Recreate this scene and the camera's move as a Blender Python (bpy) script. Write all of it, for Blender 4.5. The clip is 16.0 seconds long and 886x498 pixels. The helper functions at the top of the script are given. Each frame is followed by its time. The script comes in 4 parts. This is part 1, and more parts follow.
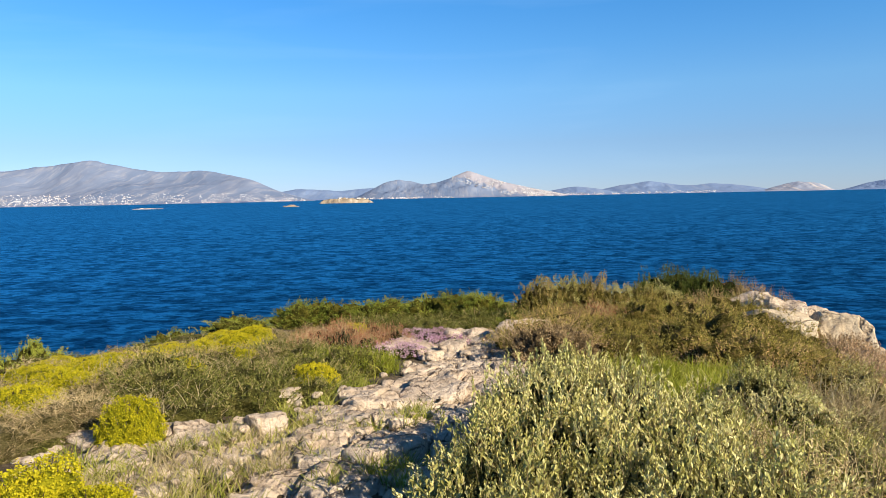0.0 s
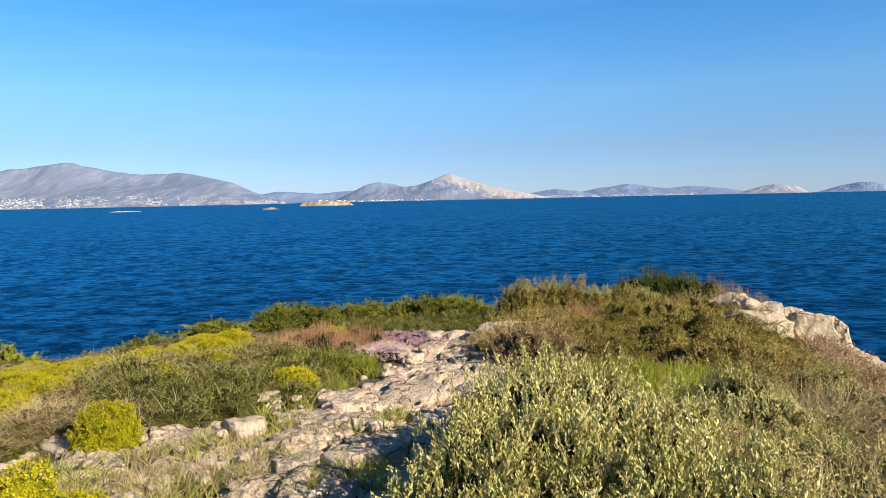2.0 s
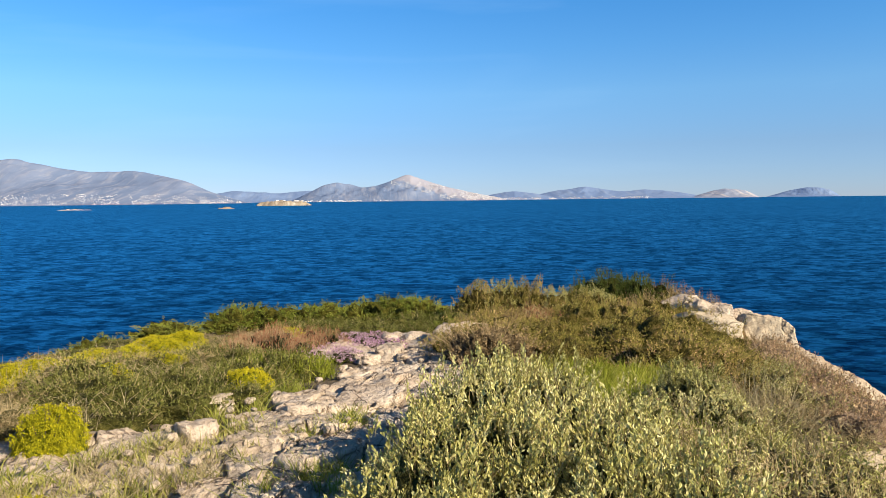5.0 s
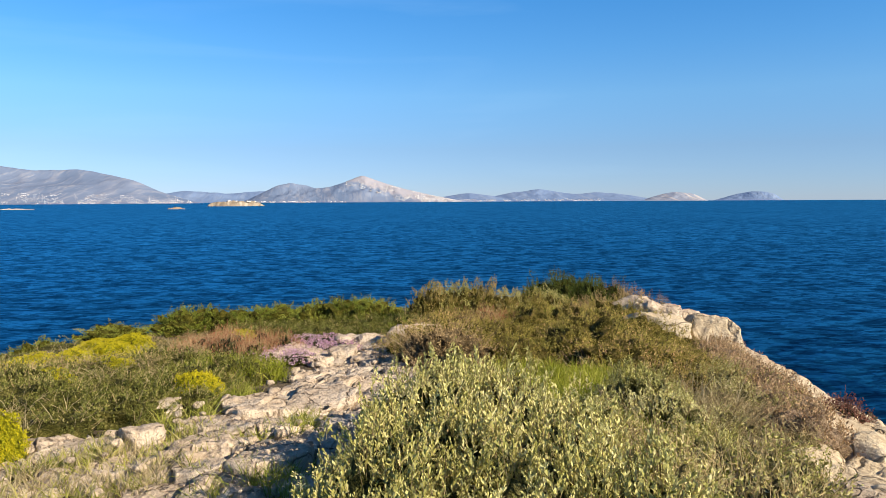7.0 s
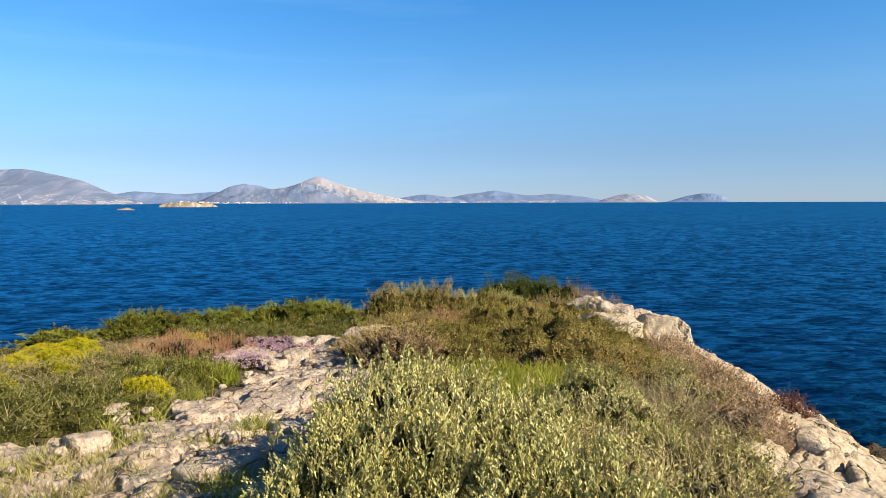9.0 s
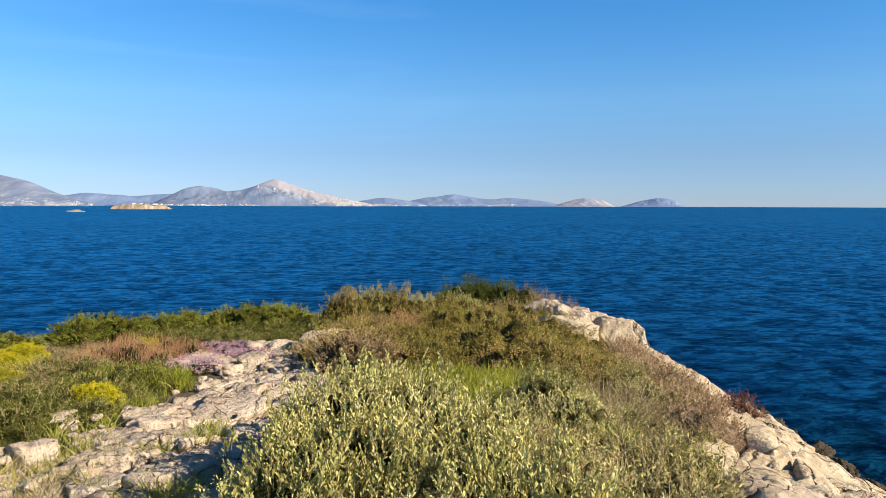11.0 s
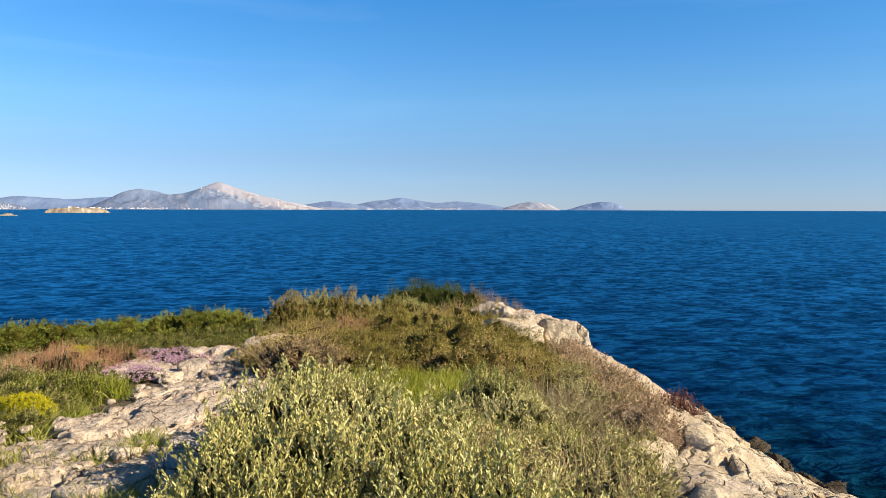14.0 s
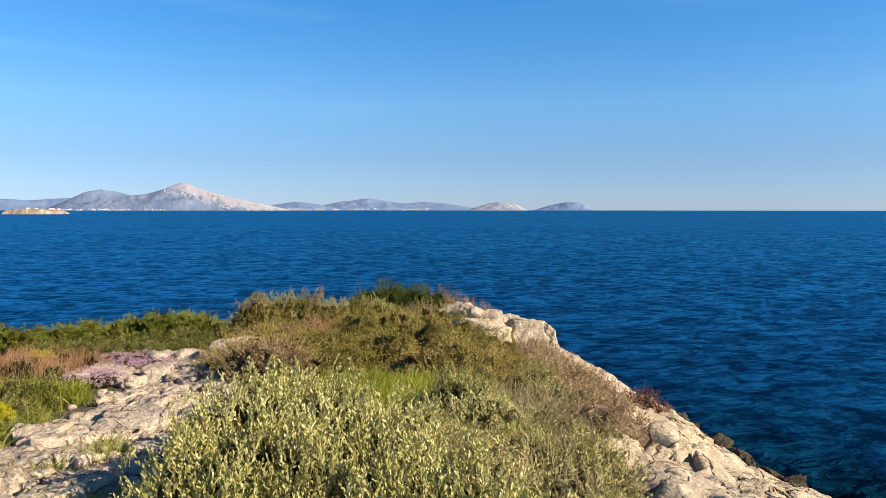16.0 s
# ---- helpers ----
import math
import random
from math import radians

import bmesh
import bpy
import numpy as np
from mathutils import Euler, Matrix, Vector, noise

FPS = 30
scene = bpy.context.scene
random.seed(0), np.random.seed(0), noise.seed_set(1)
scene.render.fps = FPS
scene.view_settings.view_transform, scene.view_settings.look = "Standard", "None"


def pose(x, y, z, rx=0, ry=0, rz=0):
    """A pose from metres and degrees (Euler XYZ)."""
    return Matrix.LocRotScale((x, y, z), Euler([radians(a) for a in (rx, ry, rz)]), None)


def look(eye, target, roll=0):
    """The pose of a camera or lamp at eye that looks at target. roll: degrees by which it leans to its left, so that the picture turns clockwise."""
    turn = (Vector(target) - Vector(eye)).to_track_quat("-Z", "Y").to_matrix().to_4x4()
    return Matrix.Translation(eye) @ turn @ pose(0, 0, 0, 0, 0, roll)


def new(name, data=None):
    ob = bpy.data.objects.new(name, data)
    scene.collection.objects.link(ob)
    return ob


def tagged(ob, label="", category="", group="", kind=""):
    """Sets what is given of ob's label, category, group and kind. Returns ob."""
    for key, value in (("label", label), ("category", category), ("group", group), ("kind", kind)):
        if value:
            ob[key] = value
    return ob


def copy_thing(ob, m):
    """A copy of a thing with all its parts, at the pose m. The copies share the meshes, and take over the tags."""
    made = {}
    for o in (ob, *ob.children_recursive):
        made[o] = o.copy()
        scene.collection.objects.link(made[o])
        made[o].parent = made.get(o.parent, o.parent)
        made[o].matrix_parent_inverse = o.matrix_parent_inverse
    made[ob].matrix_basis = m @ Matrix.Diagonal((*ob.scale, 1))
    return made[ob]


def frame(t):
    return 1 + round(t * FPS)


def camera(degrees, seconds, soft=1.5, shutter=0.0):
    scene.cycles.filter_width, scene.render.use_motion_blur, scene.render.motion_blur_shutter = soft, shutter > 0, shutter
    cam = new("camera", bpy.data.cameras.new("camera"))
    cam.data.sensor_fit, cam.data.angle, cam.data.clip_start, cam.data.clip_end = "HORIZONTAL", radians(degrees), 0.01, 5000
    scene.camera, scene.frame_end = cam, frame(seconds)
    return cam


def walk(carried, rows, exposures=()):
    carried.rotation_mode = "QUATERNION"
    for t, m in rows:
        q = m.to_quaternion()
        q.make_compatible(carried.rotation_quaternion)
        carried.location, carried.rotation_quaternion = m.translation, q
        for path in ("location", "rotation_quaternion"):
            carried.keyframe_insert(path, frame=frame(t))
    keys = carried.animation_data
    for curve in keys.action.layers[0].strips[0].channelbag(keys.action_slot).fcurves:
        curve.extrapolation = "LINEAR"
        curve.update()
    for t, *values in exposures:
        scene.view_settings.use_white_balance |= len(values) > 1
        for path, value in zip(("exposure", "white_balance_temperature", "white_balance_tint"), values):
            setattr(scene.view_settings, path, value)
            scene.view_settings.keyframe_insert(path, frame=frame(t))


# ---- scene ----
cam = camera(62.8, 16.0, soft=0.6)
EYE = 6.0   # the eye's height over the sea
# seconds, x, y, z from the first eye, yaw, pitch, lean to the right
ROWS = [
    (0, 0.000, 0.000, -0.000, -0.24, -4.12, 1.15),
    (0.5, 0.002, -0.000, -0.001, -0.67, -4.07, 1.19),
    (1, 0.003, -0.001, -0.000, -1.05, -4.01, 1.20),
    (1.5, 0.005, 0.001, -0.000, -1.40, -3.99, 1.20),
    (2, 0.008, 0.004, -0.002, -1.77, -3.95, 1.18),
    (2.5, 0.011, 0.006, -0.003, -2.16, -3.94, 1.15),
    (3, 0.016, 0.008, -0.004, -2.59, -3.93, 1.07),
    (5.5, 0.020, 0.012, -0.005, -5.88, -3.88, 0.52),
    (6, 0.023, 0.016, -0.006, -6.77, -3.85, 0.42),
    (6.5, 0.026, 0.020, -0.007, -7.70, -3.84, 0.33),
    (7, 0.028, 0.022, -0.008, -8.63, -3.81, 0.26),
    (7.5, 0.030, 0.022, -0.007, -9.52, -3.77, 0.29),
    (8, 0.033, 0.022, -0.008, -10.39, -3.74, 0.24),
    (8.5, 0.038, 0.023, -0.008, -11.23, -3.73, 0.20),
    (9, 0.043, 0.022, -0.008, -12.06, -3.72, 0.15),
    (11.5, 0.050, 0.020, -0.008, -16.06, -3.35, -0.21),
    (12, 0.055, 0.019, -0.007, -16.75, -3.25, -0.22),
    (12.5, 0.060, 0.019, -0.008, -17.44, -3.17, -0.23),
    (13, 0.065, 0.018, -0.008, -18.11, -3.16, -0.22),
    (13.5, 0.069, 0.018, -0.009, -18.79, -3.16, -0.17),
    (14, 0.072, 0.019, -0.010, -19.47, -3.16, -0.16),
    (14.5, 0.074, 0.020, -0.010, -20.13, -3.18, -0.10),
    (15, 0.072, 0.019, -0.009, -20.76, -3.16, -0.09),
    (15.5, 0.072, 0.017, -0.008, -21.40, -3.14, -0.05),
    (16, 0.073, 0.016, -0.007, -22.01, -3.12, -0.04),
]
walk(cam, [(t, pose(x, y, EYE + z, 0, 0, yaw) @ pose(0, 0, 0, 90 + pitch) @ pose(0, 0, 0, 0, 0, -lean)) for t, x, y, z, yaw, pitch, lean in ROWS], [(0, 0.85, 6500, 10)])

# ---- world, sun ----
SUN_EL, SUN_AZ = 29.0, 130.0     # degrees up, degrees to the right of +y
sun_dir = Vector((math.sin(radians(SUN_AZ)) * math.cos(radians(SUN_EL)), math.cos(radians(SUN_AZ)) * math.cos(radians(SUN_EL)), math.sin(radians(SUN_EL))))
world = bpy.data.worlds.new("sky")
scene.world = world
world.use_nodes = True
wn = world.node_tree.nodes
sky = wn.new("ShaderNodeTexSky")
sky.sky_type, sky.sun_disc = "NISHITA", False
sky.sun_elevation, sky.sun_rotation = radians(SUN_EL), radians(SUN_AZ)
sky.altitude, sky.air_density, sky.dust_density, sky.ozone_density = 1500, 1.0, 0.0, 4.5
tint = wn.new("ShaderNodeMix")
tint.data_type, tint.blend_type = "RGBA", "MULTIPLY"
tint.inputs[0].default_value = 1.0
up = wn.new("ShaderNodeSeparateXYZ")
haze = wn.new("ShaderNodeValToRGB")     # haze by the horizon, clear blue above
for k, c in ((0.0, (0.39, 0.465, 0.69)), (0.07, (0.48, 0.545, 0.66)), (0.14, (0.55, 0.745, 0.82)), (0.20, (0.44, 0.78, 0.92)), (0.27, (0.34, 0.79, 1.0)), (1.0, (0.20, 0.40, 0.57))):
    e = haze.color_ramp.elements.new(k) if 0 < k < 1 else haze.color_ramp.elements[0 if k == 0 else -1]
    e.position, e.color = k, (*c, 1)
world.node_tree.links.new(wn.new("ShaderNodeTexCoord").outputs["Generated"], up.inputs[0])
world.node_tree.links.new(up.outputs[2], haze.inputs[0])
world.node_tree.links.new(haze.outputs[0], tint.inputs[7])
world.node_tree.links.new(sky.outputs[0], tint.inputs[6])
# thin wisps of cirrus
wisp_map, wisp, wisp_mix = wn.new("ShaderNodeMapping"), wn.new("ShaderNodeTexNoise"), wn.new("ShaderNodeMix")
wisp_map.inputs["Scale"].default_value, wisp_map.inputs["Rotation"].default_value = (1.6, 1.6, 11.0), (0.10, 0.16, 0)
wisp.inputs["Scale"].default_value, wisp.inputs["Detail"].default_value, wisp.inputs["Distortion"].default_value = 1.3, 6, 0.6
wisp_amount = wn.new("ShaderNodeMapRange")
for k, val in ((1, 0.54), (2, 0.9), (3, 0.0), (4, 0.10)):
    wisp_amount.inputs[k].default_value = val
wisp_mix.data_type = "RGBA"
wisp_mix.inputs[7].default_value = (4.6, 6.2, 7.6, 1)
world.node_tree.links.new(up.inputs[0].links[0].from_socket, wisp_map.inputs[0])
world.node_tree.links.new(wisp_map.outputs[0], wisp.inputs["Vector"])
world.node_tree.links.new(wisp.outputs[0], wisp_amount.inputs[0])
world.node_tree.links.new(wisp_amount.outputs[0], wisp_mix.inputs[0])
world.node_tree.links.new(tint.outputs[2], wisp_mix.inputs[6])
world.node_tree.links.new(wisp_mix.outputs[2], wn["Background"].inputs[0])
wn["Background"].inputs[1].default_value = 0.1025
sun = new("sun", bpy.data.lights.new("sun", "SUN"))
sun.data.energy, sun.data.angle, sun.data.color = 5.0, radians(0.53), (1.0, 0.87, 0.68)
sun.matrix_world = look(sun_dir * 50, (0, 0, 0))


# ---- materials ----
def material(name, rough=0.8, spec=0.3):
    m = bpy.data.materials.new(name)
    m.use_nodes = True
    b = m.node_tree.nodes["Principled BSDF"]
    b.inputs["Roughness"].default_value = rough
    b.inputs["Specular IOR Level"].default_value = spec
    return m, m.node_tree, b


def ramp(nt, source, stops):
    r = nt.nodes.new("ShaderNodeValToRGB")
    while len(r.color_ramp.elements) < len(stops):
        r.color_ramp.elements.new(0.5)
    for e, (p, c) in zip(r.color_ramp.elements, stops):
        e.position, e.color = p, (*c, 1)
    nt.links.new(source, r.inputs[0])
    return r


def noise_node(nt, scale, detail=4, rough=0.55, coord="Object", stretch=None, warp=0.0, turn=0.0):
    tc = nt.nodes.new("ShaderNodeTexCoord")
    n = nt.nodes.new("ShaderNodeTexNoise")
    n.inputs["Scale"].default_value, n.inputs["Detail"].default_value, n.inputs["Roughness"].default_value = scale, detail, rough
    n.inputs["Distortion"].default_value = warp
    src = tc.outputs[coord]
    if stretch:
        mp = nt.nodes.new("ShaderNodeMapping")
        mp.inputs["Scale"].default_value, mp.inputs["Rotation"].default_value = stretch, (0, 0, turn)
        mp.vector_type = "TEXTURE" if turn else "POINT"
        nt.links.new(src, mp.inputs[0])
        src = mp.outputs[0]
    nt.links.new(src, n.inputs["Vector"])
    return n


def mix(nt, fac, a, b, kind="MIX"):
    m = nt.nodes.new("ShaderNodeMix")
    m.data_type, m.blend_type = "RGBA", kind
    for slot, val in ((0, fac), (6, a), (7, b)):
        if isinstance(val, bpy.types.NodeSocket):
            nt.links.new(val, m.inputs[slot])
        else:
            m.inputs[slot].default_value = (*val, 1) if slot else val
    return m.outputs[2]


def bump(nt, b, source, strength, distance=0.02, under=None):
    n = nt.nodes.new("ShaderNodeBump")
    n.inputs["Strength"].default_value, n.inputs["Distance"].default_value = strength, distance
    nt.links.new(source, n.inputs["Height"])
    if under:
        nt.links.new(under.outputs[0], n.inputs["Normal"])
    nt.links.new(n.outputs[0], b.inputs["Normal"])
    return n


def leaf_material(name, tones, rough=0.6, trans=0.35, patch=0.9):
    """Leaves: each one its own tone, with broader drifts of colour over the plant."""
    m, nt, b = material(name, rough, 0.06)
    geo = nt.nodes.new("ShaderNodeNewGeometry")
    info = nt.nodes.new("ShaderNodeObjectInfo")
    n = noise_node(nt, 1.7, 3, coord="Object")
    add = nt.nodes.new("ShaderNodeMath")
    add.operation = "MULTIPLY_ADD"
    nt.links.new(n.outputs[0], add.inputs[0])
    add.inputs[1].default_value = patch
    half = nt.nodes.new("ShaderNodeMath")
    half.operation = "MULTIPLY_ADD"
    nt.links.new(geo.outputs["Random Per Island"], half.inputs[0])
    half.inputs[1].default_value, half.inputs[2].default_value = 0.55, -0.5 * patch + 0.05
    third = nt.nodes.new("ShaderNodeMath")
    third.operation = "MULTIPLY_ADD"
    nt.links.new(info.outputs["Random"], third.inputs[0])
    third.inputs[1].default_value = 0.35
    nt.links.new(half.outputs[0], third.inputs[2])
    nt.links.new(third.outputs[0], add.inputs[2])
    k = len(tones) - 1
    r = ramp(nt, add.outputs[0], [(0.05 + 0.9 * i / k, c) for i, c in enumerate(tones)])
    nt.links.new(r.outputs[0], b.inputs["Base Color"])
    tr = nt.nodes.new("ShaderNodeBsdfTranslucent")
    nt.links.new(r.outputs[0], tr.inputs[0])
    mx = nt.nodes.new("ShaderNodeMixShader")
    mx.inputs[0].default_value = trans
    nt.links.new(b.outputs[0], mx.inputs[1])
    nt.links.new(tr.outputs[0], mx.inputs[2])
    nt.links.new(mx.outputs[0], nt.nodes["Material Output"].inputs[0])
    return m


M_PALE = leaf_material("grey_green_leaf", [(0.196, 0.184, 0.042), (0.444, 0.409, 0.129), (0.638, 0.583, 0.25), (0.824, 0.737, 0.416)], 0.55, 0.15)
M_OLIVE = leaf_material("olive_heath_leaf", [(0.075, 0.067, 0.015), (0.227, 0.197, 0.038), (0.377, 0.299, 0.076), (0.603, 0.367, 0.191)], 0.7, 0.1, 1.3)
M_BROWN = leaf_material("brown_heath_leaf", [(0.077, 0.053, 0.022), (0.209, 0.142, 0.059), (0.363, 0.249, 0.118), (0.505, 0.36, 0.196)], 0.8, 0.1, 1.0)
M_DARK = leaf_material("juniper_leaf", [(0.057, 0.071, 0.012), (0.147, 0.175, 0.023), (0.25, 0.278, 0.04), (0.375, 0.383, 0.064)], 0.65, 0.12)
M_LOW = leaf_material("low_scrub_leaf", [(0.043, 0.0462, 0.0108), (0.107, 0.113, 0.0237), (0.183, 0.183, 0.043), (0.355, 0.291, 0.129)], 0.7, 0.12)
M_YELLOW = leaf_material("spurge_flower", [(0.224, 0.224, 0.0103), (0.396, 0.361, 0.012), (0.516, 0.447, 0.0155), (0.568, 0.482, 0.0301)], 0.6, 0.25, 0.5)
M_SPURGE = leaf_material("spurge_leaf", [(0.103, 0.12, 0.0103), (0.189, 0.198, 0.0138), (0.275, 0.267, 0.0172)], 0.6, 0.25)
M_DRY = leaf_material("dry_twig", [(0.143, 0.101, 0.048), (0.302, 0.224, 0.108), (0.435, 0.336, 0.171), (0.536, 0.439, 0.254)], 0.9, 0.1)
M_RUST = leaf_material("rust_stalk", [(0.155, 0.0559, 0.031), (0.327, 0.12, 0.0645), (0.43, 0.198, 0.116)], 0.85, 0.15)
M_RED = leaf_material("red_leaf", [(0.12, 0.0516, 0.0387), (0.232, 0.103, 0.0731), (0.344, 0.181, 0.129)], 0.7, 0.2)
M_GRASS = leaf_material("green_grass", [(0.129, 0.155, 0.0155), (0.241, 0.267, 0.0258), (0.335, 0.344, 0.043), (0.413, 0.378, 0.103)], 0.6, 0.35)
M_STRAW = leaf_material("dry_grass", [(0.189, 0.146, 0.0731), (0.344, 0.275, 0.146), (0.482, 0.396, 0.232), (0.31, 0.284, 0.12)], 0.8, 0.25)
M_PINK = leaf_material("pink_flower", [(0.42, 0.20, 0.32), (0.56, 0.33, 0.45), (0.66, 0.48, 0.55)], 0.7, 0.25)
M_GRASS2 = leaf_material("half_dry_grass", [(0.12, 0.146, 0.0189), (0.224, 0.249, 0.0344), (0.335, 0.331, 0.0645), (0.447, 0.396, 0.146)], 0.7, 0.3)
M_HALF = leaf_material("half_dry_leaf", [(0.145, 0.15, 0.033), (0.308, 0.295, 0.075), (0.461, 0.415, 0.15), (0.598, 0.511, 0.268)], 0.7, 0.12)
M_MAUVE = leaf_material("dried_heather", [(0.247, 0.153, 0.086), (0.454, 0.297, 0.163), (0.619, 0.445, 0.267)], 0.85, 0.15)
M_BARK = leaf_material("bark", [(0.043, 0.0344, 0.0258), (0.086, 0.0645, 0.0473), (0.138, 0.107, 0.0774)], 0.9, 0.0)


def rock_material(name, tones, dark=(0.16, 0.125, 0.10), scale=1.0):
    m, nt, b = material(name, 0.95, 0.05)
    big = noise_node(nt, 1.1 * scale, 5, 0.6, "Object")
    info = nt.nodes.new("ShaderNodeObjectInfo")
    fine = noise_node(nt, 14 * scale, 6, 0.65, "Object")
    r = ramp(nt, big.outputs[0], [(0.30 + 0.4 * i / (len(tones) - 1), c) for i, c in enumerate(tones)])
    speck = ramp(nt, fine.outputs[0], [(0.38, dark), (0.52, (1, 1, 1))])
    c = mix(nt, 0.34, r.outputs[0], speck.outputs[0], "MULTIPLY")
    pit = nt.nodes.new("ShaderNodeTexVoronoi")
    pit.inputs["Scale"].default_value, pit.inputs["Randomness"].default_value = 17 * scale, 1.0
    where = nt.nodes.new("ShaderNodeTexCoord")
    nt.links.new(where.outputs["Object"], pit.inputs["Vector"])
    hole = ramp(nt, pit.outputs["Distance"], [(0.10, (0.30, 0.23, 0.17)), (0.24, (1, 1, 1))])
    some = ramp(nt, noise_node(nt, 2.3 * scale, 3).outputs[0], [(0.45, (0, 0, 0)), (0.6, (0.7, 0.7, 0.7))])
    c = mix(nt, some.outputs[0], c, mix(nt, 1.0, c, hole.outputs[0], "MULTIPLY"))
    lich = noise_node(nt, 3.1 * scale, 5, 0.7, "Object", warp=0.6)
    mask = ramp(nt, lich.outputs[0], [(0.56, (0, 0, 0)), (0.66, (1, 1, 1))])
    c = mix(nt, mask.outputs[0], c, tuple(0.62 * v for v in tones[0]))
    nt.links.new(c, b.inputs["Base Color"])
    grain = noise_node(nt, 60 * scale, 4, 0.6, "Object")
    u = bump(nt, b, grain.outputs[0], 0.5, 0.006)
    vor = nt.nodes.new("ShaderNodeTexVoronoi")
    vor.inputs["Scale"].default_value = 9 * scale
    tc = nt.nodes.new("ShaderNodeTexCoord")
    nt.links.new(tc.outputs["Object"], vor.inputs["Vector"])
    u2 = bump(nt, b, vor.outputs["Distance"], 0.35, 0.02, u)
    u3 = bump(nt, b, fine.outputs[0], 1.0, 0.06, u2)
    crack = nt.nodes.new("ShaderNodeTexVoronoi")
    crack.feature = "DISTANCE_TO_EDGE"
    crack.inputs["Scale"].default_value = 2.2 * scale
    wob = noise_node(nt, 4 * scale, 3)
    shift = nt.nodes.new("ShaderNodeVectorMath")
    shift.operation = "MULTIPLY_ADD"
    nt.links.new(wob.outputs["Color"], shift.inputs[0])
    shift.inputs[1].default_value = (0.35, 0.35, 0.35)
    nt.links.new(tc.outputs["Object"], shift.inputs[2])
    nt.links.new(shift.outputs[0], crack.inputs["Vector"])
    line = ramp(nt, crack.outputs["Distance"], [(0.0, (0.30, 0.24, 0.19)), (0.02, (1, 1, 1))])
    nt.links.new(mix(nt, 0.6, c, line.outputs[0], "MULTIPLY"), b.inputs["Base Color"])
    bump(nt, b, hole.outputs[0], 0.5, 0.02, bump(nt, b, line.outputs[0], 0.8, 0.04, u3))
    return m


M_ROCK = rock_material("limestone", [(0.447, 0.34, 0.232), (0.593, 0.473, 0.348), (0.662, 0.555, 0.43)])
M_CLIFF = rock_material("cream_limestone", [(0.464, 0.361, 0.232), (0.55, 0.443, 0.297), (0.593, 0.499, 0.361)], (0.28, 0.2, 0.13), 0.6)
M_WET = rock_material("wet_dark_rock", [(0.043, 0.0344, 0.0258), (0.086, 0.0688, 0.0473), (0.146, 0.112, 0.0774)], (0.03, 0.025, 0.02), 0.8)

# soil under the scrub
M_SOIL, nt, b = material("stony_soil", 0.95, 0.15)
s1, s2 = noise_node(nt, 0.9, 5, 0.6), noise_node(nt, 22, 5, 0.6)
r1 = ramp(nt, s1.outputs[0], [(0.3, (0.07, 0.055, 0.03)), (0.5, (0.12, 0.09, 0.055)), (0.7, (0.21, 0.165, 0.11))])
r2 = ramp(nt, s2.outputs[0], [(0.35, (0.45, 0.42, 0.38)), (0.6, (1, 1, 1))])
nt.links.new(mix(nt, 0.7, r1.outputs[0], r2.outputs[0], "MULTIPLY"), b.inputs["Base Color"])
bump(nt, b, s2.outputs[0], 0.9, 0.05)

# sea: blue water under wind ripples of several lengths
M_SEA, nt, b = material("sea_water", 0.4, 0.0)
d1 = noise_node(nt, 0.012, 3, 0.5, stretch=(0.5, 1.6, 1))
# Ripple shading is painted: troughs darkened in water and reflection colour alike.
chop_shade, under = (1.0, 1.0, 1.0), None
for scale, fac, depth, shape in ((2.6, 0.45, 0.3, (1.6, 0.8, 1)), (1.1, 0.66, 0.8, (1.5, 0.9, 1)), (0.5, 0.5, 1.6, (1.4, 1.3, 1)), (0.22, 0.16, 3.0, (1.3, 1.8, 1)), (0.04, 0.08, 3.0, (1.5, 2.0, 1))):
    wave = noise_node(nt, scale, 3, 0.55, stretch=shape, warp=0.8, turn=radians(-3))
    chop_shade = mix(nt, fac, chop_shade, ramp(nt, wave.outputs[0], [(0.455, (0.20, 0.26, 0.32)), (0.515, (1, 1, 1))]).outputs[0], "MULTIPLY")
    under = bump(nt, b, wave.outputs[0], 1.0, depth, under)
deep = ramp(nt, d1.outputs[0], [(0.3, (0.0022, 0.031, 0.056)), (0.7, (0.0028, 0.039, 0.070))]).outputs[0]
nt.links.new(mix(nt, 1.0, deep, chop_shade, "MULTIPLY"), b.inputs["Base Color"])
gloss = nt.nodes.new("ShaderNodeBsdfGlossy")
gloss.inputs["Roughness"].default_value = 0.3
# Reflection tinted blue, standing in for upper sky mirrored by wave slopes.
nt.links.new(mix(nt, 1.0, (0.086, 0.52, 0.775), chop_shade, "MULTIPLY"), gloss.inputs["Color"])
ripple = nt.nodes.new("ShaderNodeBump")
ripple.inputs["Strength"].default_value, ripple.inputs["Distance"].default_value = 0.4, 0.5
nt.links.new(wave.outputs[0], ripple.inputs["Height"])
nt.links.new(ripple.outputs[0], gloss.inputs["Normal"])
graze = nt.nodes.new("ShaderNodeLayerWeight")
graze.inputs["Blend"].default_value = 0.5
share = nt.nodes.new("ShaderNodeMapRange")
for k, val in ((1, 0.67), (2, 0.98), (3, 0.02), (4, 0.97)):
    share.inputs[k].default_value = val
nt.links.new(graze.outputs["Facing"], share.inputs[0])
wet = nt.nodes.new("ShaderNodeMixShader")
nt.links.new(share.outputs[0], wet.inputs[0])
nt.links.new(b.outputs[0], wet.inputs[1])
nt.links.new(gloss.outputs[0], wet.inputs[2])
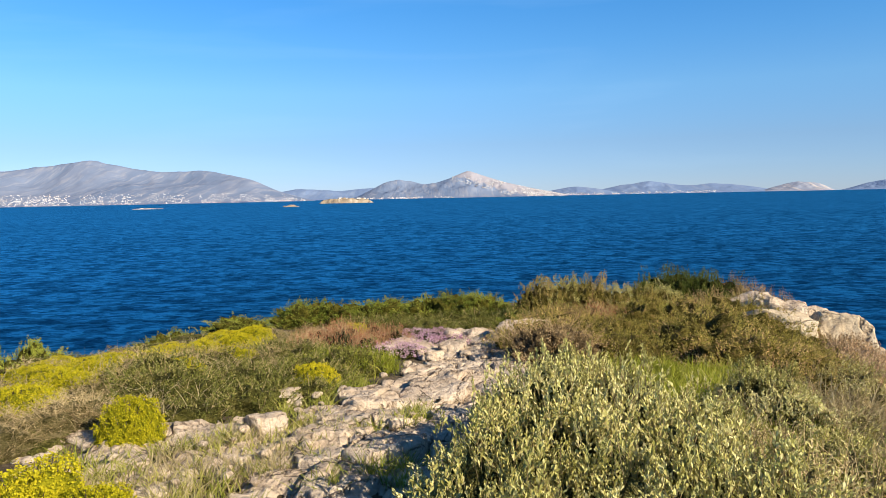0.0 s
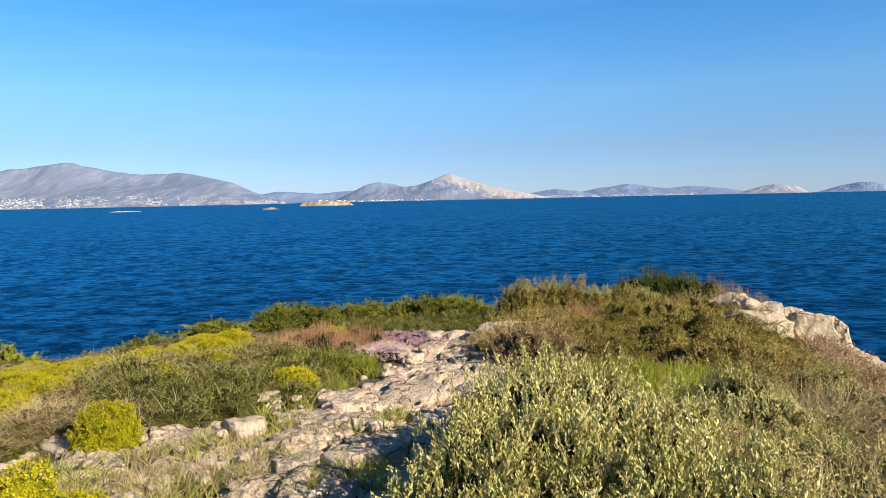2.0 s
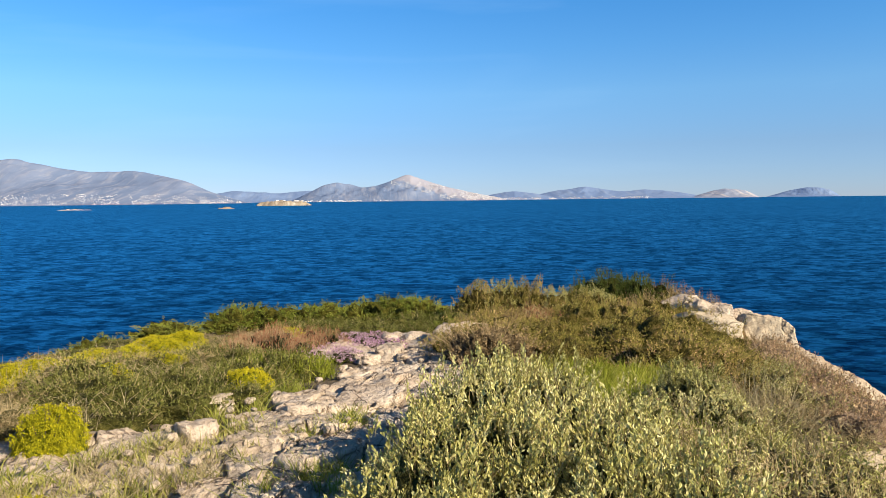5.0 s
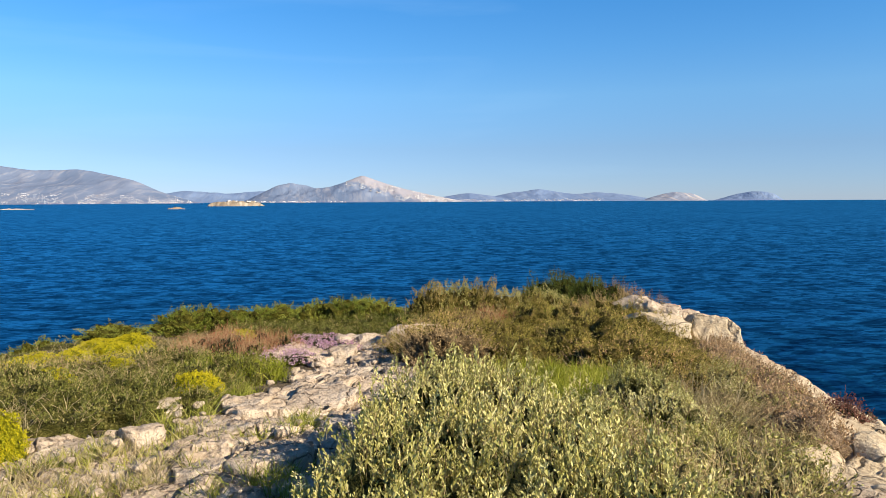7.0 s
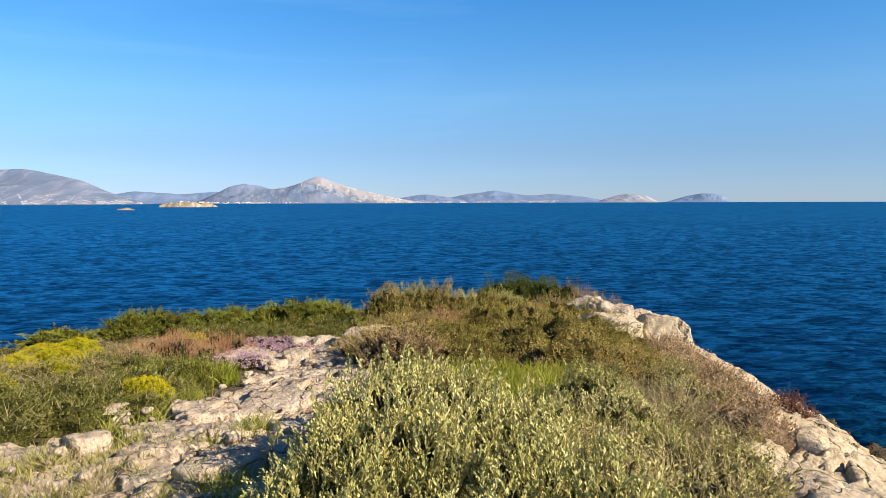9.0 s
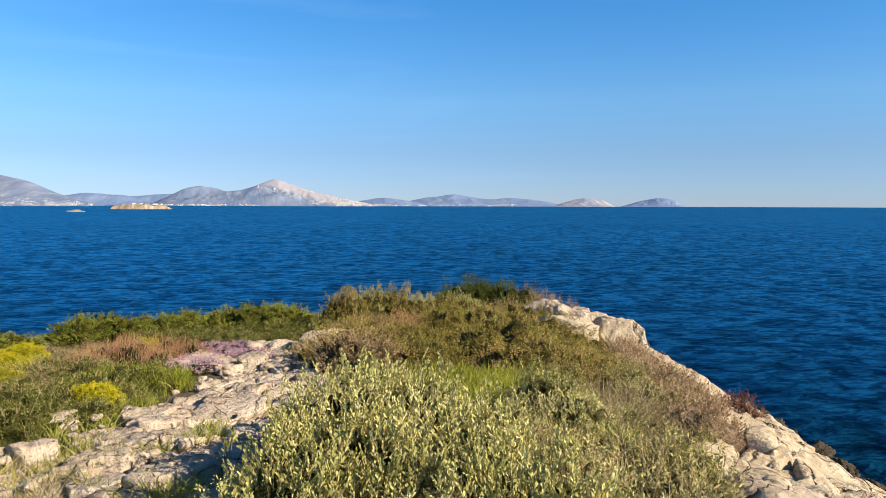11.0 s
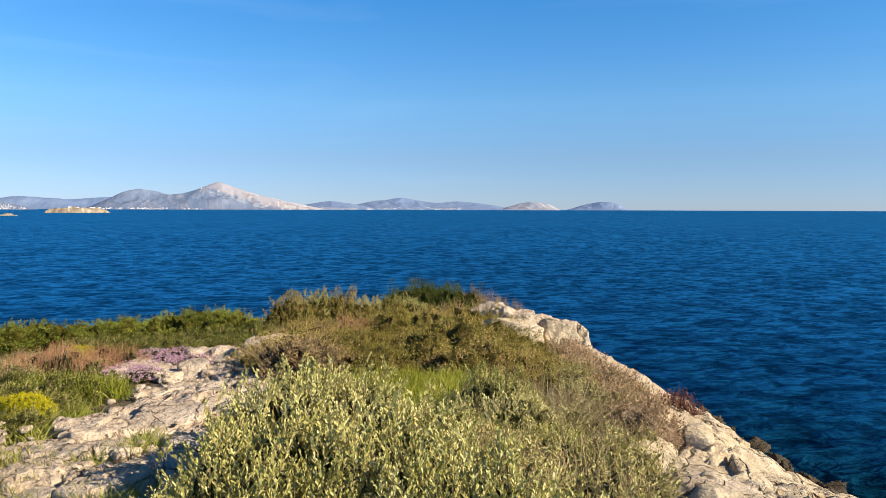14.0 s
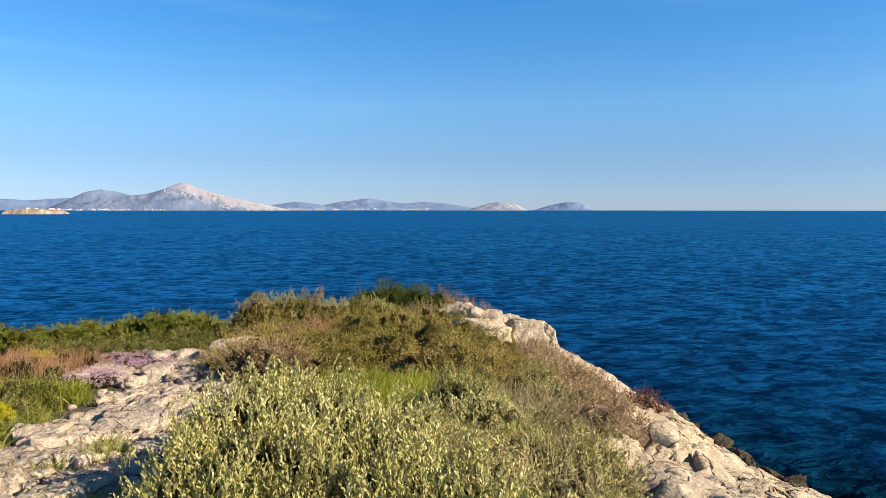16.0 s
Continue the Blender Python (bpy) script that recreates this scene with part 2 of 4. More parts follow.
nt.links.new(wet.outputs[0], nt.nodes["Material Output"].inputs[0])


def hill_material(name, low, high, bare, scale=0.006, relief=2.5, terraces=None):
    """Bare or scrubby slopes. terraces: the colour of a built-up flank that falls away to the right of the summit."""
    m, nt, b = material(name, 1.0, 0.0)
    n1, n2 = noise_node(nt, scale, 5, 0.6, stretch=(1.3, 0.1, 0.55)), noise_node(nt, scale * 4, 5, 0.65, warp=0.5, stretch=(1.3, 0.1, 0.55))
    c = ramp(nt, n1.outputs[0], [(0.35, low), (0.62, high)]).outputs[0]
    k = ramp(nt, n2.outputs[0], [(0.50, (0, 0, 0)), (0.70, (1, 1, 1))]).outputs[0]
    c = mix(nt, k, c, bare)
    if terraces:
        tc, xyz = nt.nodes.new("ShaderNodeTexCoord"), nt.nodes.new("ShaderNodeSeparateXYZ")
        nt.links.new(tc.outputs["Object"], xyz.inputs[0])
        line = nt.nodes.new("ShaderNodeMath")
        line.operation = "MULTIPLY_ADD"
        line.inputs[1].default_value = 0.33
        nt.links.new(xyz.outputs[0], line.inputs[0])
        nt.links.new(xyz.outputs[2], line.inputs[2])
        wob = nt.nodes.new("ShaderNodeMath")
        wob.operation = "MULTIPLY_ADD"
        wob.inputs[1].default_value = 70
        nt.links.new(n2.outputs[0], wob.inputs[0])
        nt.links.new(line.outputs[0], wob.inputs[2])
        fac = nt.nodes.new("ShaderNodeMapRange")
        for q, val in ((1, 138.0), (2, 152.0), (3, 0.0), (4, 0.6)):
            fac.inputs[q].default_value = val
        nt.links.new(wob.outputs[0], fac.inputs[0])
        c = mix(nt, fac.outputs[0], c, terraces)
    nt.links.new(c, b.inputs["Base Color"])
    bump(nt, b, n2.outputs[0], 1.0, relief)
    return m


# The four hill colours have blue-grey distance haze put into them.
M_HILL = hill_material("hazed_scrub_hill", (0.145, 0.19, 0.28), (0.19, 0.23, 0.315), (0.27, 0.285, 0.335), 0.008)
M_HILL_FAR = hill_material("far_hazed_hill", (0.148, 0.212, 0.341), (0.17, 0.235, 0.364), (0.207, 0.265, 0.371))
M_HILL_PALE = hill_material("hazed_bare_hill", (0.22, 0.255, 0.334), (0.282, 0.299, 0.352), (0.458, 0.414, 0.387))
M_HILL_SUNNY = hill_material("hazed_terraced_hill", (0.135, 0.185, 0.28), (0.185, 0.23, 0.32), (0.27, 0.285, 0.335), 0.008, 2.5, (0.41, 0.365, 0.36))
M_ISLET = hill_material("ochre_islet", (0.229, 0.176, 0.123), (0.326, 0.264, 0.189), (0.458, 0.396, 0.308), 0.05, 0.6)
M_HOUSE, nt, b = material("white_render", 0.9, 0.2)
geo = nt.nodes.new("ShaderNodeNewGeometry")
nt.links.new(ramp(nt, geo.outputs["Random Per Island"], [(0.0, (0.30, 0.24, 0.21)), (0.3, (0.46, 0.42, 0.39)), (0.6, (0.62, 0.60, 0.58)), (1.0, (0.74, 0.74, 0.72))]).outputs[0], b.inputs["Base Color"])


# ---- mesh helpers ----
def mesh_of(name, verts, faces, mat, smooth=False):
    me = bpy.data.meshes.new(name)
    verts, faces = np.asarray(verts, np.float32), np.asarray(faces, np.int32)
    n, k = faces.shape
    me.vertices.add(len(verts))
    me.vertices.foreach_set("co", verts.ravel())
    me.loops.add(n * k)
    me.loops.foreach_set("vertex_index", faces.ravel())
    me.polygons.add(n)
    me.polygons.foreach_set("loop_start", np.arange(0, n * k, k, dtype=np.int32))
    me.materials.append(mat)
    me.update(calc_edges=True)
    me.validate()
    me.polygons.foreach_set("use_smooth", np.full(len(me.polygons), smooth))
    return me


def part_mesh(name, me, parent, label="", kind=""):
    ob = new(name, me)
    ob.parent = parent
    return tagged(ob, label, kind=kind)


def thing(name, x, y, z, label, category, group="", kind="", turn=0.0):
    ob = new(name)
    ob.empty_display_size = 0.1
    ob.matrix_basis = pose(x, y, z, 0, 0, turn)
    return tagged(ob, label, category, group, kind)


def grid_mesh(name, xs, ys, height, mat):
    gx, gy = np.meshgrid(xs, ys)
    z = height(gx, gy)
    v = np.stack([gx, gy, z], -1).reshape(-1, 3)
    w, h = len(xs), len(ys)
    i = (np.arange(h - 1)[:, None] * w + np.arange(w - 1)[None]).ravel()
    f = np.stack([i, i + 1, i + 1 + w, i + w], -1)
    return mesh_of(name, v, f, mat, True)


def smooth_rise(a):
    return np.where(a > 0, a * a / (np.abs(a) + 1.0), 0.0)


# value noise on a lattice, for whole arrays
LATTICE = np.random.default_rng(3).random((64, 64, 16)).astype(np.float64)


def vnoise(x, y, z=0.0, octaves=3, gain=0.5):
    x, y = np.asarray(x, float), np.asarray(y, float)
    z = np.asarray(z, float) + 0 * x
    out, amp = 0.0, 1.0
    for o in range(octaves):
        xi, yi, zi = np.floor(x).astype(int), np.floor(y).astype(int), np.floor(z).astype(int)
        fx, fy, fz = x - xi, y - yi, z - zi
        fx, fy, fz = (v * v * (3 - 2 * v) for v in (fx, fy, fz))
        acc = 0.0
        for a in (0, 1):
            for c in (0, 1):
                for d in (0, 1):
                    acc = acc + LATTICE[(xi + a) % 64, (yi + c) % 64, (zi + d) % 16] * np.where(a, fx, 1 - fx) * np.where(c, fy, 1 - fy) * np.where(d, fz, 1 - fz)
        out = out + amp * (acc - 0.5) * 2
        x, y, z, amp = x * 2.03 + 11.7, y * 2.03 + 5.3, z * 2.03 + 3.1, amp * gain
    return out


# ---- the headland ----
def ridge_x(y):
    """How far the crest lies to the right, along the spur."""
    return 0.43 * smooth_rise(y - 4) - 0.2 * smooth_rise(y - 11)


def headland(x, y):
    """The ground's height over the sea: a flat-backed spur that falls to the water on both sides and at its tip."""
    x, y = np.asarray(x, float), np.asarray(y, float)
    z = -1.5 - 0.1 * smooth_rise(y - 4.5)
    d = np.maximum(0, x - ridge_x(y))
    z = z - np.where(d < 4.5, 0.034 * d * d, 0.034 * 4.5 ** 2 + 0.8 * (d - 4.5))
    z = z - 0.75 * smooth_rise(-4.2 + 0.3 * np.maximum(0, y - 9) - x)
    z = z - 0.6 * smooth_rise(y - 20)
    return z + EYE


def ground_z(x, y):
    return headland(x, y) + 0.05 * vnoise(np.asarray(x) * 0.9, np.asarray(y) * 0.9)


def ground_full(x, y):
    d = np.maximum(0, x - ridge_x(y))
    z = ground_z(x, y) + 0.012 * vnoise(x * 6, y * 6, octaves=3)
    inner = np.interp(y, [1.5, 2.5, 3.9, 6.8], [1.2, 1.75, 2.75, 3.8])
    z = z - 0.6 * np.clip((d - inner - 0.1) / 0.6, 0, 1)
    return np.maximum(z, -3.0)


xs = np.concatenate([np.arange(-40, -8, 1.0), np.arange(-8, 9, 0.13), np.arange(9, 26, 0.25), np.arange(26, 41, 1.0)])
ys = np.concatenate([np.arange(-40, 0, 1.0), np.arange(0, 14, 0.13), np.arange(14, 30, 0.25), np.arange(30, 46, 1.0)])
ground = new("ground", grid_mesh("ground", xs, ys, ground_full, M_SOIL))
tagged(ground, "stony brown soil of a low headland above the sea", "ground", kind="structure")

# the sea, one sheet to the horizon, and its bed near the shore
rad = np.concatenate([[0.0], np.geomspace(6, 4980, 160)])
ang = np.linspace(0, 2 * np.pi, 181)
gr, ga = np.meshgrid(rad, ang)
v = np.stack([gr * np.sin(ga), gr * np.cos(ga), 0 * gr], -1).reshape(-1, 3)
w = len(rad)
i = (np.arange(len(ang) - 1)[:, None] * w + np.arange(w - 1)[None]).ravel()
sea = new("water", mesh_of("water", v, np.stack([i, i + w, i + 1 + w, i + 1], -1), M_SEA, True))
tagged(sea, "deep blue wind-rippled sea reaching the horizon", "sea", kind="structure")


# ---- far coast ----
def polar(bearing, distance):
    a = radians(bearing)
    return distance * math.sin(a), distance * math.cos(a)


def hill(name, dist, ridge, depth, mat, label, seed, res=150, spur=0.22):
    """A hill or range across the bay. ridge: its crest as (bearing, degrees over the horizon) from the headland."""
    rb, re = np.array(ridge).T
    mid = 0.5 * (rb[0] + rb[-1])
    cx, cy = polar(mid, dist)
    b = np.linspace(rb[0], rb[-1], res)
    crest = np.interp(b, rb, re)
    k = np.exp(-0.5 * (np.arange(-6, 7) / 2.6) ** 2)
    crest = np.convolve(np.pad(crest, 6, "edge"), k / k.sum(), "valid")
    dd = np.concatenate([np.linspace(-depth, 0, 40), np.linspace(0, depth, 12)[1:]])
    gb, gd = np.meshgrid(b, dd)
    rr = np.radians(gb) * dist
    top = np.tan(np.radians(crest))[None] * dist + EYE
    rise = np.clip(1 + gd / depth, 0, 1) ** 1.25
    fold = vnoise(rr / (depth * 0.42) + seed * 7.3, gd / (depth * 0.9), seed, 4, 0.55)
    z = top * rise * (1 + spur * fold * np.sin(np.pi * np.clip(rise, 0, 1)) * 1.3)
    z = z + top * 0.02 * vnoise(rr / 45 + seed, gd / 45, seed, 3) * (rise > 0.3)
    z = np.where(gd > 0, z * (1 - gd / depth), z) - 2.0
    x, y = (dist + gd) * np.sin(np.radians(gb)), (dist + gd) * np.cos(np.radians(gb))
    v = np.stack([x - cx, y - cy, z], -1).reshape(-1, 3)
    w = len(b)
    i = (np.arange(len(dd) - 1)[:, None] * w + np.arange(w - 1)[None]).ravel()
    ob = new(name, mesh_of(name, v, np.stack([i, i + 1, i + 1 + w, i + w], -1), mat, True))
    ob.location = (cx, cy, 0)
    tagged(ob, label, "hill")
    return ob, b, dd, z, dist


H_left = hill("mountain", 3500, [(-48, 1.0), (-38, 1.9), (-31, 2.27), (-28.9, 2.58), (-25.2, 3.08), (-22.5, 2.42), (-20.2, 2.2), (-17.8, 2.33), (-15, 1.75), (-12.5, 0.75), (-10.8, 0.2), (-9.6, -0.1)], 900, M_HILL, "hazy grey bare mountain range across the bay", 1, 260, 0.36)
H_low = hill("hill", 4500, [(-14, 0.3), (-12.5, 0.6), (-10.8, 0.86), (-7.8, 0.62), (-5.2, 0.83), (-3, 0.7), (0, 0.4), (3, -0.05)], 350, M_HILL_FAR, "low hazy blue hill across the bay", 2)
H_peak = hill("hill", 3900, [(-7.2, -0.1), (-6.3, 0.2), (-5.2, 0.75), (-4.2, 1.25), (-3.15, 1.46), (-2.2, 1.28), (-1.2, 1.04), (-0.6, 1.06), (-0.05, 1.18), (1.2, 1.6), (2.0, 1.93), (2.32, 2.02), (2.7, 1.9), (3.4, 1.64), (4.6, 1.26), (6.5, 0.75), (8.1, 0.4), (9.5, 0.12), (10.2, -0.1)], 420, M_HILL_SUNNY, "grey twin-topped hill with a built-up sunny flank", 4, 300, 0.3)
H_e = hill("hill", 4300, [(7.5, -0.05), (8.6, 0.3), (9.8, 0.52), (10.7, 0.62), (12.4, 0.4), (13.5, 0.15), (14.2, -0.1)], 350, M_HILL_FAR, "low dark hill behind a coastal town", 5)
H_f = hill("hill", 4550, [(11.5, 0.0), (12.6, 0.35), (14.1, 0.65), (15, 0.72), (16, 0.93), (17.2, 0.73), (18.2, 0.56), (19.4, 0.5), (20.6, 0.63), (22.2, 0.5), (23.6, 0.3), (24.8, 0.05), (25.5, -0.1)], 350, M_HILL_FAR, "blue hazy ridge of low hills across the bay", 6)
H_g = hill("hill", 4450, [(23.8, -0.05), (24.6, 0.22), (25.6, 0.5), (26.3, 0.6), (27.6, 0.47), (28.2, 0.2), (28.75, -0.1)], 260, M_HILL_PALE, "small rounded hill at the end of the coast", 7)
H_h = hill("hill", 4800, [(28.8, -0.1), (29.6, 0.11), (30.6, 0.42), (31.6, 0.61), (32.5, 0.56), (33.1, 0.43), (33.5, 0.15), (33.85, -0.1)], 150, M_HILL_FAR, "distant island hill, blue with haze, on the horizon", 8)


def houses(name, hl, count, b0, b1, low, high, size, label, seed, foot=(-9.0, 0.0), slack=0.75):
    """A town of small flat-roofed houses scattered up a hill's slope: one joined heap."""
    ob, b, dd, z, dist = hl
    r = np.random.default_rng(seed)
    vs, fs = [], []
    box = np.array([(-1, -1, 0), (1, -1, 0), (1, 1, 0), (-1, 1, 0), (-1, -1, 1), (1, -1, 1), (1, 1, 1), (-1, 1, 1)], float)
    quads = [(0, 1, 5, 4), (1, 2, 6, 5), (2, 3, 7, 6), (3, 0, 4, 7), (4, 5, 6, 7)]
    made = tries = 0
    while made < count and tries < count * 90:
        tries += 1
        bb = r.uniform(b0, b1)
        j = int(np.clip(np.searchsorted(b, bb), 0, len(b) - 1))
        k = int(r.integers(0, 40))
        zz = z[k, j]
        u = (bb - b0) / (b1 - b0)
        top = high[0] * (1 - u) + high[1] * u
        if not max(low, foot[0] * (1 - u) - foot[1] * u) < zz < top or r.random() > 1.1 - slack * (zz - low) / max(top - low, 1) or vnoise(bb * 2.2, zz / 22, seed) < -0.3:
            continue
        a = radians(bb)
        x, y = (dist + dd[k]) * math.sin(a), (dist + dd[k]) * math.cos(a)
        sx, sy, sz = size * r.uniform(0.5, 1.5), size * r.uniform(0.5, 1.0), size * r.uniform(0.45, 0.9)
        t = r.uniform(-0.5, 0.5) - a
        p = box * (sx, sy, sz + 4)
        p = np.stack([p[:, 0] * math.cos(t) - p[:, 1] * math.sin(t) + x, p[:, 0] * math.sin(t) + p[:, 1] * math.cos(t) + y, p[:, 2] + zz - 4], -1)
        fs += [tuple(q + 8 * made for q in f) for f in quads]
        vs.append(p)
        made += 1
    ob = new(name, mesh_of(name, np.concatenate(vs), fs, M_HOUSE))
    tagged(ob, label, "houses", kind="stuff")


houses("coastal_town", H_left, 2400, -36, -10.4, 0.5, (46, 34), 1.5, "white houses of a coastal town along the shore", 11)
houses("coastal_town", H_peak, 1700, 1.0, 9.8, 0, (135, 14), 1.8, "white houses climbing the sunny flank of a hill", 12, (92, 75), 0.35)
houses("coastal_town", H_e, 300, 8, 14, 0, (14, 12), 2.7, "white houses at the foot of a low hill", 13)
houses("coastal_town", H_f, 260, 12, 22, 0, (16, 12), 2.7, "white houses along a distant shore", 14)
houses("coastal_town", H_peak, 110, -6.5, 2.5, -0.5, (7, 7), 2.8, "few white houses on the shore", 15)


def islet(name, bearing, dist, half, depth, height, flat, label, seed, mat):
    """A low rock in the bay with broken sides."""
    cx, cy = polar(bearing, dist)
    u, w = np.linspace(-1.15, 1.15, 90), np.linspace(-1.15, 1.15, 30)

    def shape(gx, gy):
        r = np.sqrt((gx / half) ** 2 + (gy / depth) ** 2) + 0.16 * vnoise(gx / half * 4 + seed, gy / depth * 4, seed, 3)
        side = np.clip((1.0 - r) / (1 - flat), 0, 1) ** 0.6
        return height * side * (0.8 + 0.3 * vnoise(gx / half * 3 + seed * 2, gy / depth * 3, 1.0, 4, 0.6)) - 0.6
    ob = new(name, grid_mesh(name, u * half, w * depth, shape, mat))
    ob.matrix_basis = pose(cx, cy, 0, 0, 0, -bearing)
    tagged(ob, label, "islet")
    return ob


islet("islet", -7.2, 1000, 35, 16, 6.8, 0.75, "flat-topped ochre rock islet in the bay", 1, M_ISLET)
islet("islet", -11.5, 640, 7.5, 4, 2.6, 0.2, "small brown rock islet awash in the sea", 2, M_ISLET)
islet("reef", -21.8, 720, 16, 3.5, 1.5, 0.3, "pale reef just above the water", 3, M_ROCK)
for dx, sx, sz in ((-9, 4.0, 2.2), (0, 3.0, 1.8), (16, 6.0, 1.6), (24, 3.0, 1.5)):
    x, y = polar(-7.2, 1000)
    bm = bmesh.new()
    bmesh.ops.create_cube(bm, size=1.0)
    bmesh.ops.scale(bm, vec=(sx, 3.0, sz), verts=bm.verts)
    bmesh.ops.bevel(bm, geom=bm.edges[:], offset=0.15, segments=1, affect="EDGES")
    me = bpy.data.meshes.new("ruined_house")
    bm.to_mesh(me)
    bm.free()
    me.materials.append(M_HOUSE)
    ob = new("ruined_house", me)
    ob.matrix_basis = pose(x + dx, y, 5.4 + sz / 2, 0, 0, 8)
    tagged(ob, "small pale roofless house on the islet's flat top", "house", "houses on the islet")


# ---- rocks ----
def rock_mesh(name, seed, size, mat, detail=4, boxy=0.6, rough=0.13, facets=7):
    """A weathered block: a squared-off ball with broken facets and pits."""
    bm = bmesh.new()
    bmesh.ops.create_icosphere(bm, subdivisions=detail, radius=1.0)
    r = np.random.default_rng(seed)
    co = np.array([v.co[:] for v in bm.verts])
    p = np.sign(co) * np.abs(co) ** boxy
    p /= np.maximum(np.abs(p).max(1, keepdims=True), 1e-6) ** 0.35
    for _ in range(facets):
        n = r.normal(size=3)
        n /= np.linalg.norm(n)
        cut = r.uniform(0.62, 0.95)
        over = np.maximum(p @ n - cut, 0)
        p -= over[:, None] * n * 0.9
    n1 = vnoise(p[:, 0] * 1.6 + seed * 3.1, p[:, 1] * 1.6, p[:, 2] * 1.6 + 5, 4, 0.55)
    p *= (1 + rough * n1)[:, None]
    p *= (1 + 0.35 * rough * vnoise(p[:, 0] * 7 + seed, p[:, 1] * 7, p[:, 2] * 7, 3, 0.6))[:, None]
    p = p * np.asarray(size)
    for v, c in zip(bm.verts, p):
        v.co = c
    me = bpy.data.meshes.new(name)
    bm.to_mesh(me)
    bm.free()
    me.materials.append(mat)
    me.polygons.foreach_set("use_smooth", np.full(len(me.polygons), True))
    return me


def stone(x, y, sx, sy, sz, seed, label, mat=None, lift=0.3, turn=0.0, name="stone", detail=4):
    ob = new(name, rock_mesh(name, seed, (sx, sy, sz), mat or M_ROCK, detail=detail, rough=0.13, facets=9, boxy=0.78))
    ob.matrix_basis = pose(x, y, float(ground_z(x, y)) + sz * lift, 0, 0, turn)
    return tagged(ob, label, "rock")


stone(-1.15, 4.56, 0.14, 0.11, 0.12, 1, "pale limestone boulder beside the rock path", turn=20)
stone(-1.42, 4.5, 0.30, 0.14, 0.045, 2, "low pale limestone ledge in the grass", turn=15)
stone(-1.16, 5.5, 0.12, 0.26, 0.075, 3, "flat pale stone half buried in scrub", turn=-10)
stone(0.11, 8.05, 0.19, 0.15, 0.14, 4, "upright pale stone at the end of the path", turn=25)
stone(-0.22, 8.5, 0.22, 0.16, 0.10, 14, "low pale stone among pink flowers", turn=-20)
stone(-0.1, 7.75, 0.12, 0.12, 0.09, 15, "small pale stone among pink flowers", turn=40)
stone(1.05, 9.2, 0.42, 0.24, 0.22, 5, "broad pale limestone rock before the scrub", turn=12)
stone(0.5, 9.6, 0.26, 0.2, 0.14, 6, "pale stone behind the path")
stone(0.1, 9.5, 0.20, 0.16, 0.12, 16, "pale stone behind the path beside pink flowers", turn=60)
stone(-2.15, 5.9, 0.10, 0.12, 0.10, 17, "small pale stone in dry scrub")
stone(1.42, 11.2, 0.22, 0.2, 0.16, 18, "grey domed boulder behind the path", turn=10)


def inside_polygon(p, poly):
    hit = False
    for (x0, y0), (x1, y1) in zip(poly, poly[1:] + poly[:1]):
        if (y0 > p[1]) != (y1 > p[1]) and p[0] < (x1 - x0) * (p[1] - y0) / (y1 - y0) + x0:
            hit = not hit
    return hit


def clip_half(poly, m, n):
    """Keep the side of poly where (p - m) . n < 0."""
    out = []
    for (p, q) in zip(poly, poly[1:] + poly[:1]):
        a, c = (p[0] - m[0]) * n[0] + (p[1] - m[1]) * n[1], (q[0] - m[0]) * n[0] + (q[1] - m[1]) * n[1]
        if a <= 0:
            out.append(p)
        if a * c < 0:
            t = a / (a - c)
            out.append((p[0] + (q[0] - p[0]) * t, p[1] + (q[1] - p[1]) * t))
    return out


def bench(x, y):
    """Thin beds of the rock, broken off in low steps."""
    b = 0.075 * vnoise(x * 1.7, y * 1.7, 2.0, 3, 0.5) / 0.03
    return 0.03 * (np.floor(b) + np.clip((b - np.floor(b)) * 5 - 4, 0, 1)) * 0.8 + 0.03 * b * 0.2


